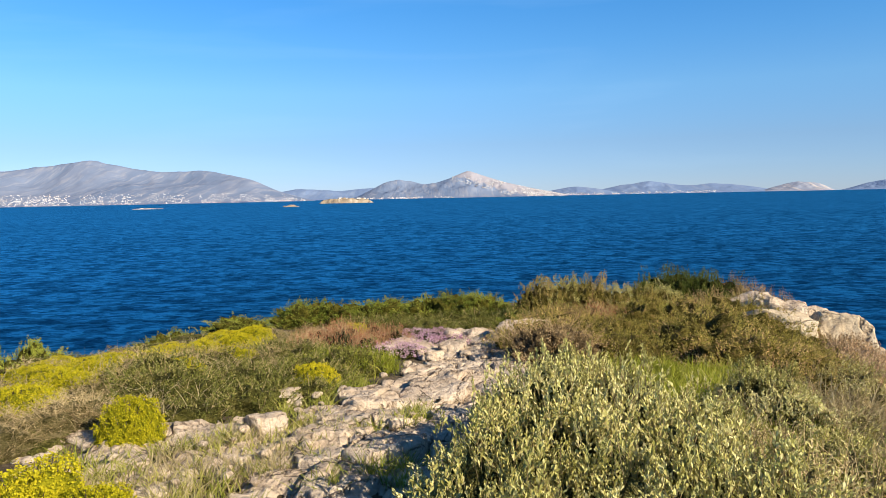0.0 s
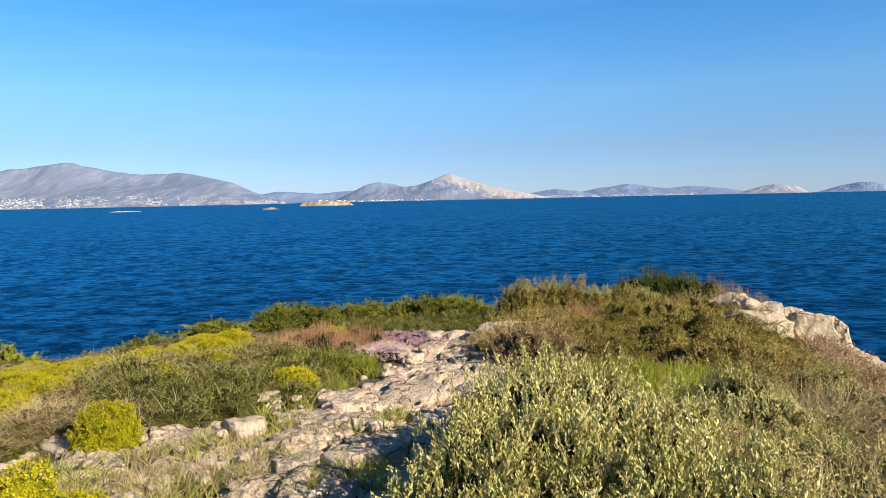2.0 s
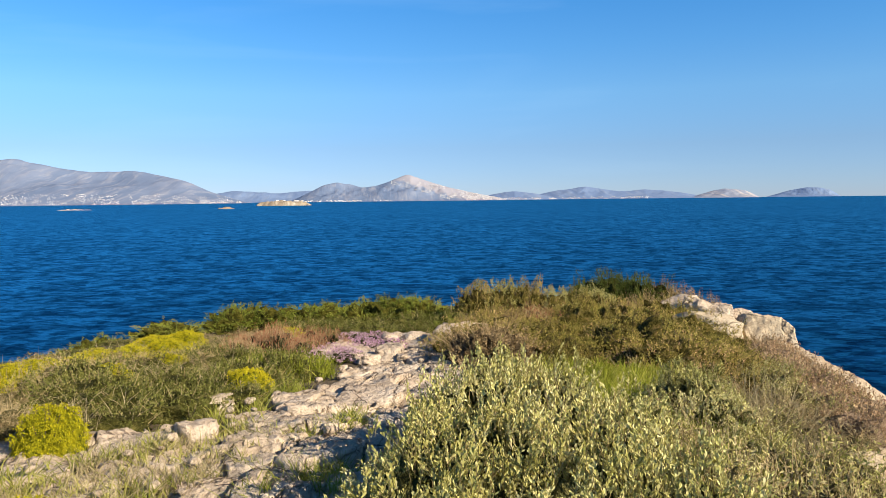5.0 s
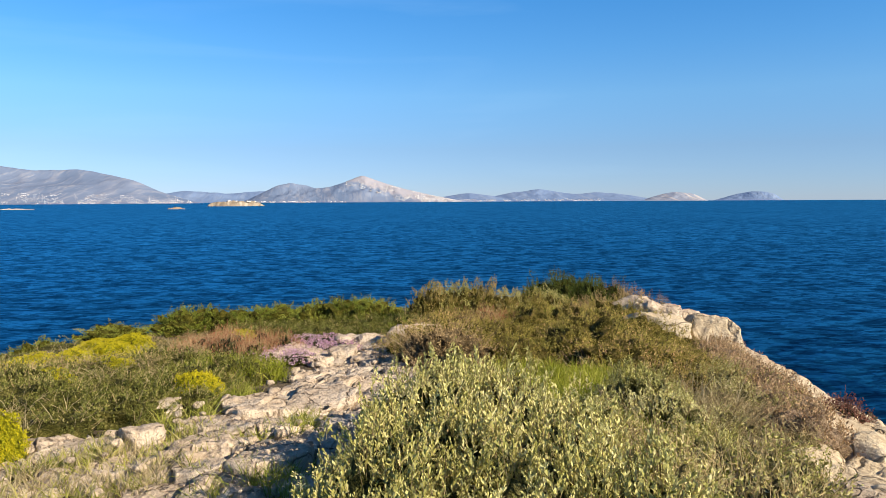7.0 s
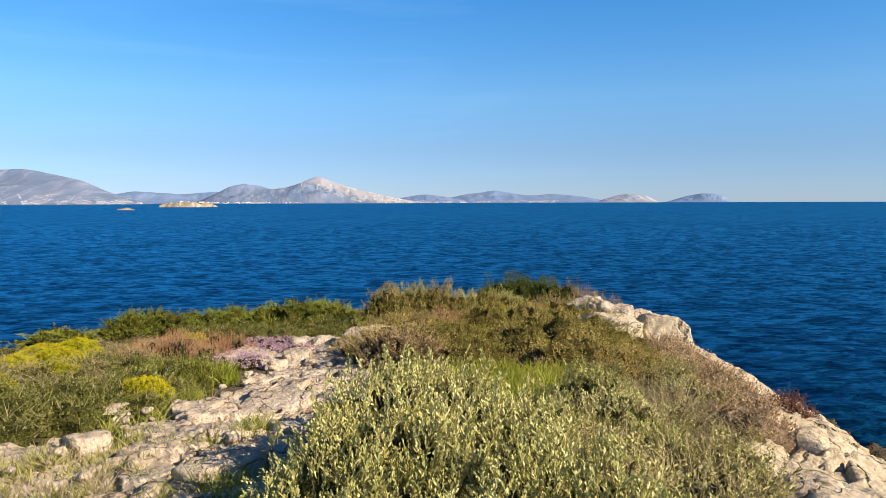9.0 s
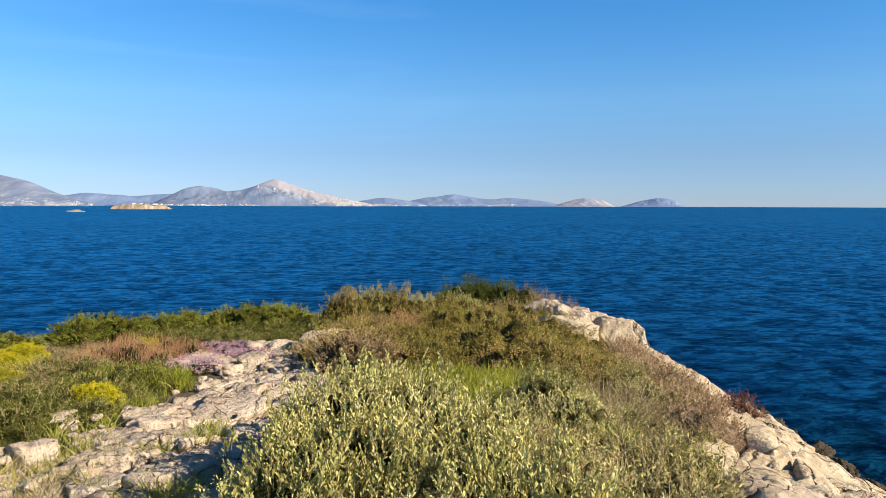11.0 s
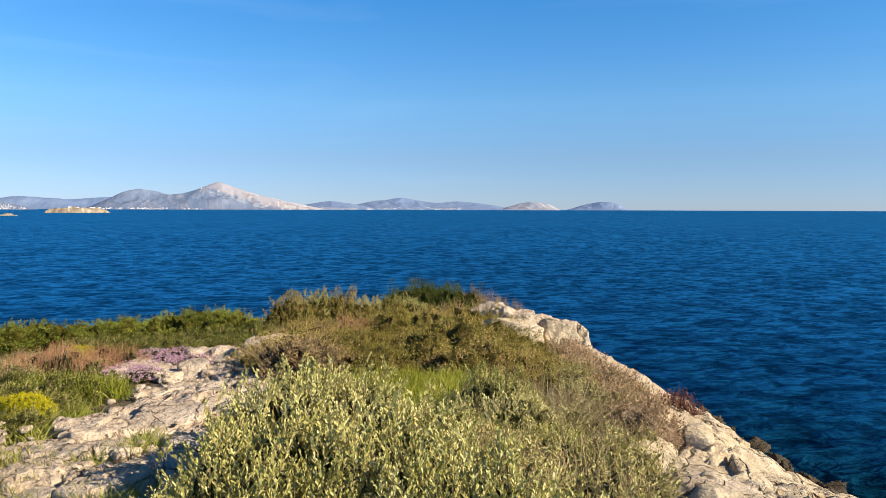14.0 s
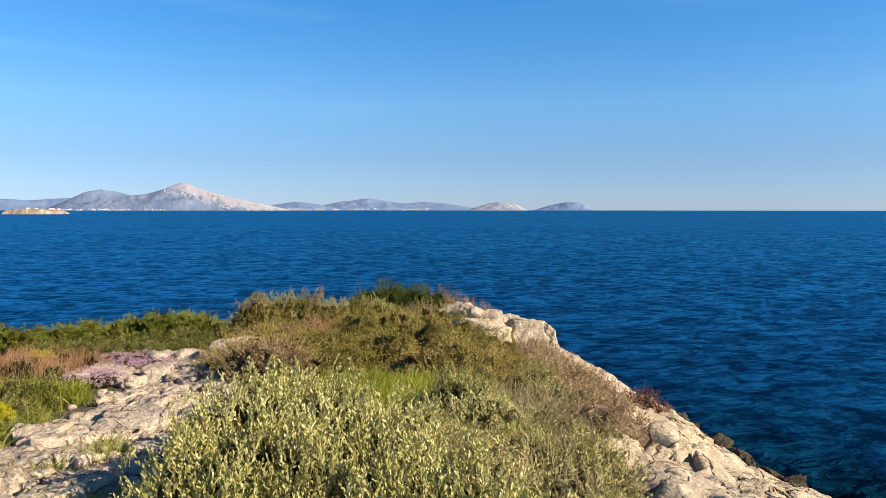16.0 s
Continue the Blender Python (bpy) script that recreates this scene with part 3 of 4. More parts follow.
def slab_mesh(poly, seed, rise):
    """One weathered slab of limestone over its cell: broken rim, pitted and furrowed top. Returns the mesh and its middle."""
    r = np.random.default_rng(seed)
    p = np.array(poly)
    mid = p.mean(0)
    edge = np.roll(p, -1, 0) - p
    cum = np.concatenate([[0], np.cumsum(np.hypot(*edge.T))])
    n = 44
    s = np.linspace(0, cum[-1], n, endpoint=False)
    loop = np.stack([np.interp(s, cum, np.append(p[:, k], p[0, k])) for k in (0, 1)], -1)
    loop = mid + (loop - mid) * (1 - 0.009 / max(np.hypot(*(loop - mid).T).mean(), 0.03))
    rings = [(1.0, -0.16), (0.995, -0.02), (0.98, rise * 0.72), (0.94, rise * 0.97), (0.87, rise), (0.78, rise), (0.68, rise), (0.57, rise), (0.45, rise), (0.32, rise), (0.16, rise)]
    tilt = r.normal(size=2) * 0.05
    vs = []
    for k, h in rings:
        q = mid + (loop - mid) * k
        q = q + (0.006 + 0.018 * (k > 0.7)) * np.stack([vnoise(q[:, 0] * 13, q[:, 1] * 13, seed, 3, 0.6), vnoise(q[:, 0] * 13 + 30, q[:, 1] * 13, seed, 3, 0.6)], -1)
        relief = 0.35 * bench(q[:, 0], q[:, 1]) + 0.012 * vnoise(q[:, 0] * 8, q[:, 1] * 8, 3.0, 3, 0.6) + 0.008 * vnoise(q[:, 0] * 27, q[:, 1] * 27, 7.0, 2)
        relief = relief - 0.09 * np.maximum(vnoise(q[:, 0] * 7, q[:, 1] * 7, 5.0, 2, 0.6) - 0.42, 0) - 0.05 * np.clip(1 - np.abs(vnoise(q[:, 0] * 3.4 + 5, q[:, 1] * 3.4, 1.0, 3, 0.6)) / 0.05, 0, 1)
        z = ground_z(q[:, 0], q[:, 1]) + h + (q - mid) @ tilt + relief * (k < 0.99)
        vs.append(np.stack([q[:, 0], q[:, 1], z], -1))
    v = np.concatenate(vs + [vs[-1].mean(0)[None]])
    base = np.array([mid[0], mid[1], float(ground_z(*mid))])
    me = bpy.data.meshes.new("slab")
    f = []
    for k in range(len(rings) - 1):
        for i in range(n):
            j = (i + 1) % n
            f.append((k * n + i, k * n + j, (k + 1) * n + j, (k + 1) * n + i))
    top = (len(rings) - 1) * n
    f += [(top + i, top + (i + 1) % n, len(v) - 1) for i in range(n)]
    me.from_pydata((v - base).tolist(), [], f)
    me.materials.append(M_ROCK)
    me.polygons.foreach_set("use_smooth", np.full(len(me.polygons), True))
    me.update()
    return me, base


def outcrop(label, poly, spacing, rise, seed, stretch=(1.0, 1.0), lean=0.0):
    """Bare rock broken into slabs by joints: cells round scattered seeds."""
    r = np.random.default_rng(seed)
    lo, hi = np.array(poly).min(0) - spacing, np.array(poly).max(0) + spacing
    ca, sa = math.cos(lean), math.sin(lean)

    def warp(p):
        return ((p[0] * ca + p[1] * sa) * stretch[0], (-p[0] * sa + p[1] * ca) * stretch[1])
    pts = []
    for _ in range(5000):
        p = tuple(r.uniform(lo, hi))
        w = warp(p)
        if all((w[0] - q[1][0]) ** 2 + (w[1] - q[1][1]) ** 2 > (spacing * s) ** 2 for q, s in zip(pts, [0.55 + 0.6 * ((i * 37) % 11) / 11 for i in range(len(pts))])):
            pts.append((p, w))
    cx, cy = np.array(poly).mean(0)
    root = thing("rock_outcrop", cx, cy, float(ground_z(cx, cy)), label, "rock")
    for i, (p, w) in enumerate(pts):
        if not inside_polygon(p, poly):
            continue
        cell = [(p[0] + 2 * spacing * dx, p[1] + 2 * spacing * dy) for dx, dy in ((-1, -1), (1, -1), (1, 1), (-1, 1))]
        for k, (q, _) in enumerate(pts):
            if k != i and abs(q[0] - p[0]) < 4 * spacing and abs(q[1] - p[1]) < 4 * spacing:
                nx, ny = q[0] - p[0], q[1] - p[1]
                cell = clip_half(cell, ((p[0] + q[0]) / 2, (p[1] + q[1]) / 2), (nx, ny))
                if len(cell) < 3:
                    break
        if len(cell) < 3:
            continue
        me, base = slab_mesh(cell, seed * 1000 + i, rise * r.uniform(0.55, 1.4))
        ob = new("slab", me)
        ob.parent = root
        ob.location = Vector(base) - root.location
    return root


outcrop("bare cracked limestone pavement between the scrub", [(-1.3, 2.9), (-0.2, 2.4), (0.5, 5.0), (1.0, 7.0), (1.5, 9.4), (-0.2, 9.3), (-0.12, 7.4), (-0.52, 6.2), (-0.72, 5.4), (-0.86, 4.4)], 0.36, 0.06, 5, (1.3, 0.8), -0.35)
outcrop("low limestone ledge among spurge and grass", [(-2.9, 3.95), (-2.2, 3.95), (-1.5, 4.2), (-1.1, 4.65), (-1.15, 4.85), (-1.5, 4.8), (-2.0, 4.5), (-2.9, 4.4)], 0.42, 0.018, 6)
outcrop("broken limestone showing through tufts of grass", [(-2.4, 3.4), (-1.3, 3.1), (-0.9, 4.0), (-0.85, 4.9), (-1.1, 4.6), (-1.5, 4.15), (-2.2, 3.9)], 0.3, 0.035, 8)
outcrop("pale rock patches among pink flowers", [(-0.7, 8.2), (0.1, 7.9), (1.4, 9.4), (1.5, 10.3), (0.2, 10.4), (-0.5, 9.4)], 0.4, 0.07, 7)


stone(-0.05, 5.64, 0.34, 0.26, 0.10, 41, "flat pale slab of limestone in the pavement", turn=30)

pebble = [new("loose_stone", rock_mesh("loose_stone", 120 + k, (0.05, 0.042, 0.03), M_ROCK, 2)) for k in range(3)]
for ob in pebble:
    tagged(ob, "small loose limestone stone on the pavement", "stone", "loose stones on the pavement")
r = np.random.default_rng(44)
for k in range(46):
    t = r.random()
    x, y = np.interp(t, [0, 0.4, 0.7, 1], [-1.3, -0.5, 0.1, 0.8]) + r.normal() * 0.35, np.interp(t, [0, 0.4, 0.7, 1], [3.5, 5.2, 7.5, 9.8])
    ob = pebble[k] if k < 3 else copy_thing(pebble[k % 3], Matrix())
    sz = r.uniform(0.35, 1.0)
    ob.matrix_basis = pose(x, y, float(ground_z(x, y)) + 0.075, 0, 0, r.uniform(0, 360)) @ Matrix.Scale(sz, 4)

# the seaward rock slope along the spur's right flank
dv = np.concatenate([np.arange(0.9, 7.0, 0.045), np.arange(7.0, 14, 0.2)])
yv = np.concatenate([np.arange(-8, 1, 0.5), np.arange(1, 13.5, 0.055), np.arange(13.5, 26, 0.25)])
gd, gy = np.meshgrid(dv, yv)
gx = gd + ridge_x(gy)
inner = np.interp(gy, [1.5, 2.5, 3.9, 6.8], [1.2, 1.75, 2.75, 3.8]) + 0.25 * vnoise(gx * 1.3, gy * 1.3, 4.0, 3)
cover = np.clip((gd - inner) / 0.35, -1, 1)
along = gy * 0.8 + gd * 0.6
across = gd * 0.8 - gy * 0.6
strata = vnoise(across * 1.1, along * 0.35, 6.0, 4, 0.55)
gz = headland(gx, gy)
bed = 0.5 * gz + 0.16 * strata + 0.22 * across
ledge = (np.floor(bed / 0.12) + np.clip((bed / 0.12 - np.floor(bed / 0.12)) * 6 - 5, 0, 1)) * 0.12 - bed
joint = np.minimum(np.abs(vnoise(across * 1.7 + 9, along * 0.6, 2.0, 3, 0.6)), np.abs(vnoise(across * 0.7 + 4, along * 1.9 + 3, 9.0, 3, 0.6)))
gz = gz + 0.75 * (ledge + 0.06) * np.clip((gd - 2.2) / 1.2, 0, 1) - 0.12 * np.clip(1 - joint / 0.045, 0, 1) + 0.06 * vnoise(gx * 0.9, gy * 0.9, 8.0, 3, 0.5) + 0.02 * vnoise(gx * 5, gy * 5, 2.0, 4, 0.65) - 0.06 * np.maximum(vnoise(across * 6, along * 3, 3.0, 2, 0.6) - 0.4, 0)
gz = gz + 0.12 * cover - 0.02
v = np.stack([gx, gy, gz], -1).reshape(-1, 3)
w = len(dv)
i = (np.arange(len(yv) - 1)[:, None] * w + np.arange(w - 1)[None]).ravel()
cliff = new("cliff", mesh_of("cliff", v, np.stack([i, i + 1, i + 1 + w, i + w], -1), M_CLIFF, True))
tagged(cliff, "cream limestone slope falling in ledges to the sea", "cliff", kind="structure")



def block(x, y, top, sx, sy, sz, seed, label, mat, turn=0.0, tilt=0.0, boxy=0.5, rough=0.05, facets=4, detail=5, taper=0.0):
    """A squared block of bedrock with its upper face at the given height."""
    me = rock_mesh("boulder", seed, (sx, sy, sz), mat, detail, boxy, rough, facets)
    for v in me.vertices:
        k = 1 - taper * v.co.z / sz
        v.co.x, v.co.y = v.co.x * k, v.co.y * k
    ob = new("boulder", me)
    ob.matrix_basis = pose(x, y, top - sz, 0, tilt, turn)
    return tagged(ob, label, "rock")


block(4.95, 10.65, 4.24, 0.52, 0.50, 0.36, 45, "smooth cream limestone shelf above the slope", M_CLIFF, -8, 9, 0.55, 0.06)
block(5.80, 10.5, 4.17, 0.44, 0.60, 0.66, 32, "large squared cream limestone block with a steep seaward face", M_CLIFF, -10, 9, 0.5, 0.06, 5, 5, 0.24)
block(5.42, 10.75, 4.10, 0.14, 0.4, 0.4, 33, "pinkish broken limestone in the cleft between blocks", M_ROCK, -20, 0, 0.7, 0.25, 9, 4)
block(5.55, 11.85, 4.24, 0.40, 0.42, 0.40, 37, "rough pinkish weathered limestone boulder", M_ROCK, -30, 8, 0.6, 0.16, 9)
block(6.02, 11.75, 4.08, 0.42, 0.40, 0.45, 38, "rough pinkish weathered limestone knob", M_ROCK, -35, 12, 0.6, 0.16, 9)
block(5.10, 12.2, 4.28, 0.36, 0.36, 0.35, 39, "rough pinkish limestone knob beside dry heather", M_ROCK, 10, 0, 0.6, 0.18, 9, 4)
block(3.82, 4.72, 4.27, 0.17, 0.30, 0.13, 35, "angular overhanging limestone block", M_CLIFF, -38, 12, 0.38, 0.08, 7, 4)
block(3.70, 4.42, 4.18, 0.16, 0.20, 0.12, 34, "angular limestone block split from the slope", M_CLIFF, -50, 6, 0.38, 0.08, 7, 4)
block(3.80, 4.02, 4.16, 0.14, 0.34, 0.10, 63, "narrow limestone ledge above a dark crack", M_CLIFF, -32, 16, 0.38, 0.10, 7, 4)
block(3.12, 3.62, 4.31, 0.30, 0.36, 0.22, 36, "flat pale limestone block at the scrub's edge", M_ROCK, 30, 12, 0.5, 0.07, 5)
block(4.05, 3.75, 4.02, 0.20, 0.34, 0.11, 61, "thin limestone ledge broken along its bedding", M_CLIFF, -42, 20, 0.38, 0.10, 7, 4)
block(4.55, 4.25, 3.80, 0.24, 0.42, 0.13, 62, "wide limestone ledge broken along its bedding", M_CLIFF, -46, 22, 0.38, 0.10, 7, 4)
block(4.75, 5.35, 3.88, 0.20, 0.42, 0.12, 64, "thin limestone bed standing proud of the slope", M_CLIFF, -36, 22, 0.38, 0.10, 7, 4)
for k, (x, y, a, c) in enumerate(((14.2, 16.9, 0.3, 0.2), (14.0, 16.2, 0.4, 0.16), (13.85, 15.5, 0.35, 0.22), (13.6, 14.8, 0.3, 0.14), (13.5, 14.2, 0.42, 0.2), (13.3, 13.4, 0.3, 0.16), (13.15, 12.8, 0.4, 0.2), (13.0, 12.0, 0.34, 0.15), (12.9, 11.4, 0.42, 0.2))):
    ob = new("sea_rock", rock_mesh("sea_rock", 50 + k, (a * 0.8, a * 0.6, c * 1.3), M_WET, detail=4, rough=0.5, facets=12))
    x -= 0.22
    ob.matrix_basis = pose(x, y, 0.02, 0, 0, 40 * k)
    tagged(ob, "dark wet weathered rock at the waterline", "rock", "wet rocks at the waterline")

# ---- scrub ----
def leaves(base, direction, length, width, r, fold=0.35, spoon=False):
    """Folded leaf blades as arrays, base points and directions in, verts and faces out: two triangles each, or four for a spoon-shaped blade."""
    n = len(base)
    d = direction / np.linalg.norm(direction, axis=1, keepdims=True)
    rnd = r.normal(size=(n, 3))
    s = np.cross(d, rnd)
    s /= np.linalg.norm(s, axis=1, keepdims=True) + 1e-9
    up = np.cross(s, d)
    L, W = length[:, None], width[:, None]
    if spoon:
        low, high, tip = base + d * L * 0.40, base + d * L * 0.76 + up * L * 0.03, base + d * L + up * L * 0.10
        v = np.stack([base, low + s * W * 0.72, low - s * W * 0.72, high + s * W + up * W * fold, high - s * W + up * W * fold, tip], 1).reshape(-1, 3)
        k = np.arange(n)[:, None] * 6
        return v, np.concatenate([k + [0, 1, 2], k + [2, 1, 3], k + [2, 3, 4], k + [4, 3, 5]], 1).reshape(-1, 3)
    mid = base + d * L * 0.52
    v = np.stack([base, mid + s * W + up * W * fold, base + d * L, mid - s * W + up * W * fold], 1).reshape(-1, 3)
    k = np.arange(n)[:, None] * 4
    return v, np.concatenate([k + [0, 1, 2], k + [0, 2, 3]], 1).reshape(-1, 3)


def twigs(a, b, ra, rb):
    """Three-sided tapering twigs from points a to points b."""
    n = len(a)
    d = b - a
    d /= np.linalg.norm(d, axis=1, keepdims=True) + 1e-9
    s = np.cross(d, np.array([0.31, 0.87, 0.39]))
    s /= np.linalg.norm(s, axis=1, keepdims=True) + 1e-9
    u = np.cross(s, d)
    vs = []
    for p, rr in ((a, ra), (b, rb)):
        for t in (0, 2.094, 4.189):
            vs.append(p + (s * math.cos(t) + u * math.sin(t)) * np.asarray(rr).reshape(-1, 1))
    v = np.stack(vs, 1).reshape(-1, 3)
    k = np.arange(n)[:, None] * 6
    f = np.concatenate([k + [0, 1, 4, 3], k + [1, 2, 5, 4], k + [2, 0, 3, 5]], 1).reshape(-1, 4)
    return v, f


def ball_of(level):
    bm = bmesh.new()
    bmesh.ops.create_icosphere(bm, subdivisions=level, radius=1.0)
    out = np.array([v.co[:] for v in bm.verts]), np.array([[v.index for v in f.verts] for f in bm.faces])
    bm.free()
    return out


BALLS = {level: ball_of(level) for level in (3, 4)}


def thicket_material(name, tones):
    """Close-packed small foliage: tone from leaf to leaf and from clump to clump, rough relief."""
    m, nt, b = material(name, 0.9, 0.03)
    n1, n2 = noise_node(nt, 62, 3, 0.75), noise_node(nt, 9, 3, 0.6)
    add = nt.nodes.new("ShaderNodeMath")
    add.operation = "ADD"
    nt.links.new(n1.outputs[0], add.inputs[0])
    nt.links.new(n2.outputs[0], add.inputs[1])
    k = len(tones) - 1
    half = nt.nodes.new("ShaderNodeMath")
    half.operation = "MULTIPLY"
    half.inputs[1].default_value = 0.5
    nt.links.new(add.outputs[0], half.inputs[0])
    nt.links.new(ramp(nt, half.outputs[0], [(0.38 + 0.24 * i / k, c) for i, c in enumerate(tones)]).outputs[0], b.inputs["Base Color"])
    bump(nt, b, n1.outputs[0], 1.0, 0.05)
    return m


# Shade in the leaf gaps is put into most of these tones.
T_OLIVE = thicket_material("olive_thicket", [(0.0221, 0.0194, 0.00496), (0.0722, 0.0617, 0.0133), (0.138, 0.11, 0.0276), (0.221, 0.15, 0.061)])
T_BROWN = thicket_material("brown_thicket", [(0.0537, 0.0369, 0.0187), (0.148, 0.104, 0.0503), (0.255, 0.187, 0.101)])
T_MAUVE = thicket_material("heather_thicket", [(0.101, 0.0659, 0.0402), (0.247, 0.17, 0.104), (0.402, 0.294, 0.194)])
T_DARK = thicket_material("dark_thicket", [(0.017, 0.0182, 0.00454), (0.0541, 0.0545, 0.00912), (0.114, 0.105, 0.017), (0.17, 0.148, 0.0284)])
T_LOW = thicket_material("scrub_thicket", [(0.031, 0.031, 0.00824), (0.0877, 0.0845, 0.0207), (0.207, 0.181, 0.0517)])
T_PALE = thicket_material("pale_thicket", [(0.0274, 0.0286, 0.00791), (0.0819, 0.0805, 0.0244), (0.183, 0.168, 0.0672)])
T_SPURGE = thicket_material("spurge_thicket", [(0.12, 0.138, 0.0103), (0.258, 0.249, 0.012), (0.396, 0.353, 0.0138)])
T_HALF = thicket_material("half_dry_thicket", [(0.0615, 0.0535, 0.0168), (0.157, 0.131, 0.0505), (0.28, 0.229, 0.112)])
# Near-black colour standing for the shade inside a shrub.
M_HEART = leaf_material("shaded_core", [(0.0086, 0.0086, 0.00344), (0.0172, 0.0172, 0.00602), (0.0344, 0.0301, 0.0129)], 0.95, 0.0)


def shrub(name, radius, height, sprigs, per, leaf, slim, mat, label, seed, upright=0.5, spread=0.6, reach=0.22, inner=0.35, lumps=0.22, fine=True, core=0.6, core_mat=None, tip=None, tip_label="", twig=0.004, wood=None, group="", spoon=False, shoots=0, tuft=0.042):
    """A dome of leafy sprigs on a frame of branches. tip: material of flower heads at the sprigs' ends."""
    r = np.random.default_rng(seed)
    ob = thing(name, 0, 0, 0, label, "shrub", group)
    # sprig ends on a lumpy dome
    ph, cz = r.uniform(0, 2 * np.pi, sprigs), r.uniform(0.02, 1, sprigs)
    sn = np.sqrt(1 - cz * cz)
    u = np.stack([sn * np.cos(ph), sn * np.sin(ph), cz], -1)
    if shoots:
        u = u[r.integers(0, shoots, sprigs)] + r.normal(size=(sprigs, 3)) * tuft
        u[:, 2] = np.abs(u[:, 2])
        u /= np.linalg.norm(u, axis=1, keepdims=True)

    def lump_of(d):
        return 1 + lumps * (1.3 * np.abs(vnoise(d[:, 0] * 2.6 + seed, d[:, 1] * 2.6, d[:, 2] * 2.6 + seed, 2, 0.7)) - 0.45)
    lump = lump_of(u)
    depth = 1 - inner * r.random(sprigs) ** 2.2
    end = u * (radius, radius, height) * (lump * depth)[:, None]
    way = u * (1 - upright) + np.array([0, 0, 1.0]) * upright + r.normal(size=(sprigs, 3)) * 0.22
    way /= np.linalg.norm(way, axis=1, keepdims=True)
    start = end - way * reach * r.uniform(0.6, 1.2, sprigs)[:, None]
    # leaves along the sprigs
    t = np.tile(np.linspace(0.1, 1, per), sprigs) + r.normal(size=sprigs * per) * 0.05
    k = np.repeat(np.arange(sprigs), per)
    base = start[k] + (end - start)[k] * t[:, None]
    out = way[k] + r.normal(size=(len(k), 3)) * spread
    size = leaf * r.uniform(0.65, 1.25, len(k)) * (1.1 - 0.35 * t)
    v, f = leaves(base, out, size, size * slim, r, spoon=spoon)
    part_mesh("foliage", mesh_of("foliage", v, f, mat), ob, kind="stuff")
    # branches
    m = max(12, sprigs // 12)
    sel = r.choice(sprigs, m, replace=False)
    root = np.stack([r.normal(size=m) * radius * 0.12, r.normal(size=m) * radius * 0.12, np.full(m, -0.05)], -1)
    knee = root * 0.4 + start[sel] * 0.6 + r.normal(size=(m, 3)) * 0.03 * radius
    va, fa = twigs(root, knee, np.full(m, twig * 2.2), np.full(m, twig * 1.4))
    vb, fb = twigs(knee, end[sel], np.full(m, twig * 1.4), np.full(m, twig * 0.4))
    q = sprigs if fine else 1
    vc, fc = twigs(start[:q], end[:q], np.full(q, twig * 0.55), np.full(q, twig * 0.25))
    part_mesh("brushwood", mesh_of("brushwood", np.concatenate([va, vb, vc]), np.concatenate([fa, fb + len(va), fc + len(va) + len(vb)]), wood or M_BARK), ob, kind="stuff")
    # the dense heart of twigs and old leaves, mostly with shade put into its colour
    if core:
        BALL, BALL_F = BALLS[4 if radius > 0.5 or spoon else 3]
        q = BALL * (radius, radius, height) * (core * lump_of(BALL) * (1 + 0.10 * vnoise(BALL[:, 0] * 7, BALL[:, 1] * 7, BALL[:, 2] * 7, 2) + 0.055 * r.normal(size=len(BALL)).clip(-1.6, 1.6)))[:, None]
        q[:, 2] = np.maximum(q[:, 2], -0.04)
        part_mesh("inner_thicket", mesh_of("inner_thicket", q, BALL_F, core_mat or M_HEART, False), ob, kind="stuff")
    if tip:
        n = sprigs * 5
        k = np.repeat(np.arange(sprigs), 5)
        base = end[k] + r.normal(size=(n, 3)) * leaf * 0.6
        size = leaf * r.uniform(0.65, 1.05, n)
        flat = np.cross(u[k], r.normal(size=(n, 3))) + 0.35 * u[k]
        v, f = leaves(base - flat * size[:, None] * 0.4, flat, size, size * 0.42, r, 0.2)
        part_mesh("bloom", mesh_of("bloom", v, f, tip), ob, tip_label, kind="stuff")
    return ob


placed = []


def plant(proto, x, y, scale=1.0, turn=None, sink=0.0, tall=1.0):
    """The first call moves the prototype itself; later ones copy it."""
    turn = random.uniform(0, 360) if turn is None else turn
    m = pose(x, y, float(ground_z(x, y)) - sink, 0, 0, turn)
    if proto not in placed:
        placed.append(proto)
        ob = proto
        ob.matrix_basis = m
    else:
        ob = copy_thing(proto, m)
    ob.scale = (scale, scale, scale * tall)
    return ob


def crown(proto, height, x, y, top, scale=1.0):
    """Plant a shrub of the given build height so that its crown reaches the height top over the sea."""
    return plant(proto, x, y, scale, tall=(top - float(ground_z(x, y))) / (height * scale))


def scatter(protos, zone, spacing, scale=(0.85, 1.2), seed=0, tall=(0.9, 1.1), sink=0.02, shape=None):
    """Plants over a four-cornered zone at about the given spacing."""
    r = np.random.default_rng(seed)
    z = np.asarray(zone, float)
    lo, hi = z.min(0), z.max(0)
    got = []
    for _ in range(6000):
        p = r.uniform(lo, hi)
        if not inside_polygon(p, zone) or any((p[0] - q[0]) ** 2 + (p[1] - q[1]) ** 2 < spacing ** 2 for q in got):
            continue
        got.append(p)
        plant(protos[int(r.integers(len(protos)))], p[0], p[1], r.uniform(*scale), r.uniform(0, 360), sink, r.uniform(*tall) * (shape(*p) if shape else 1.0))
    return got


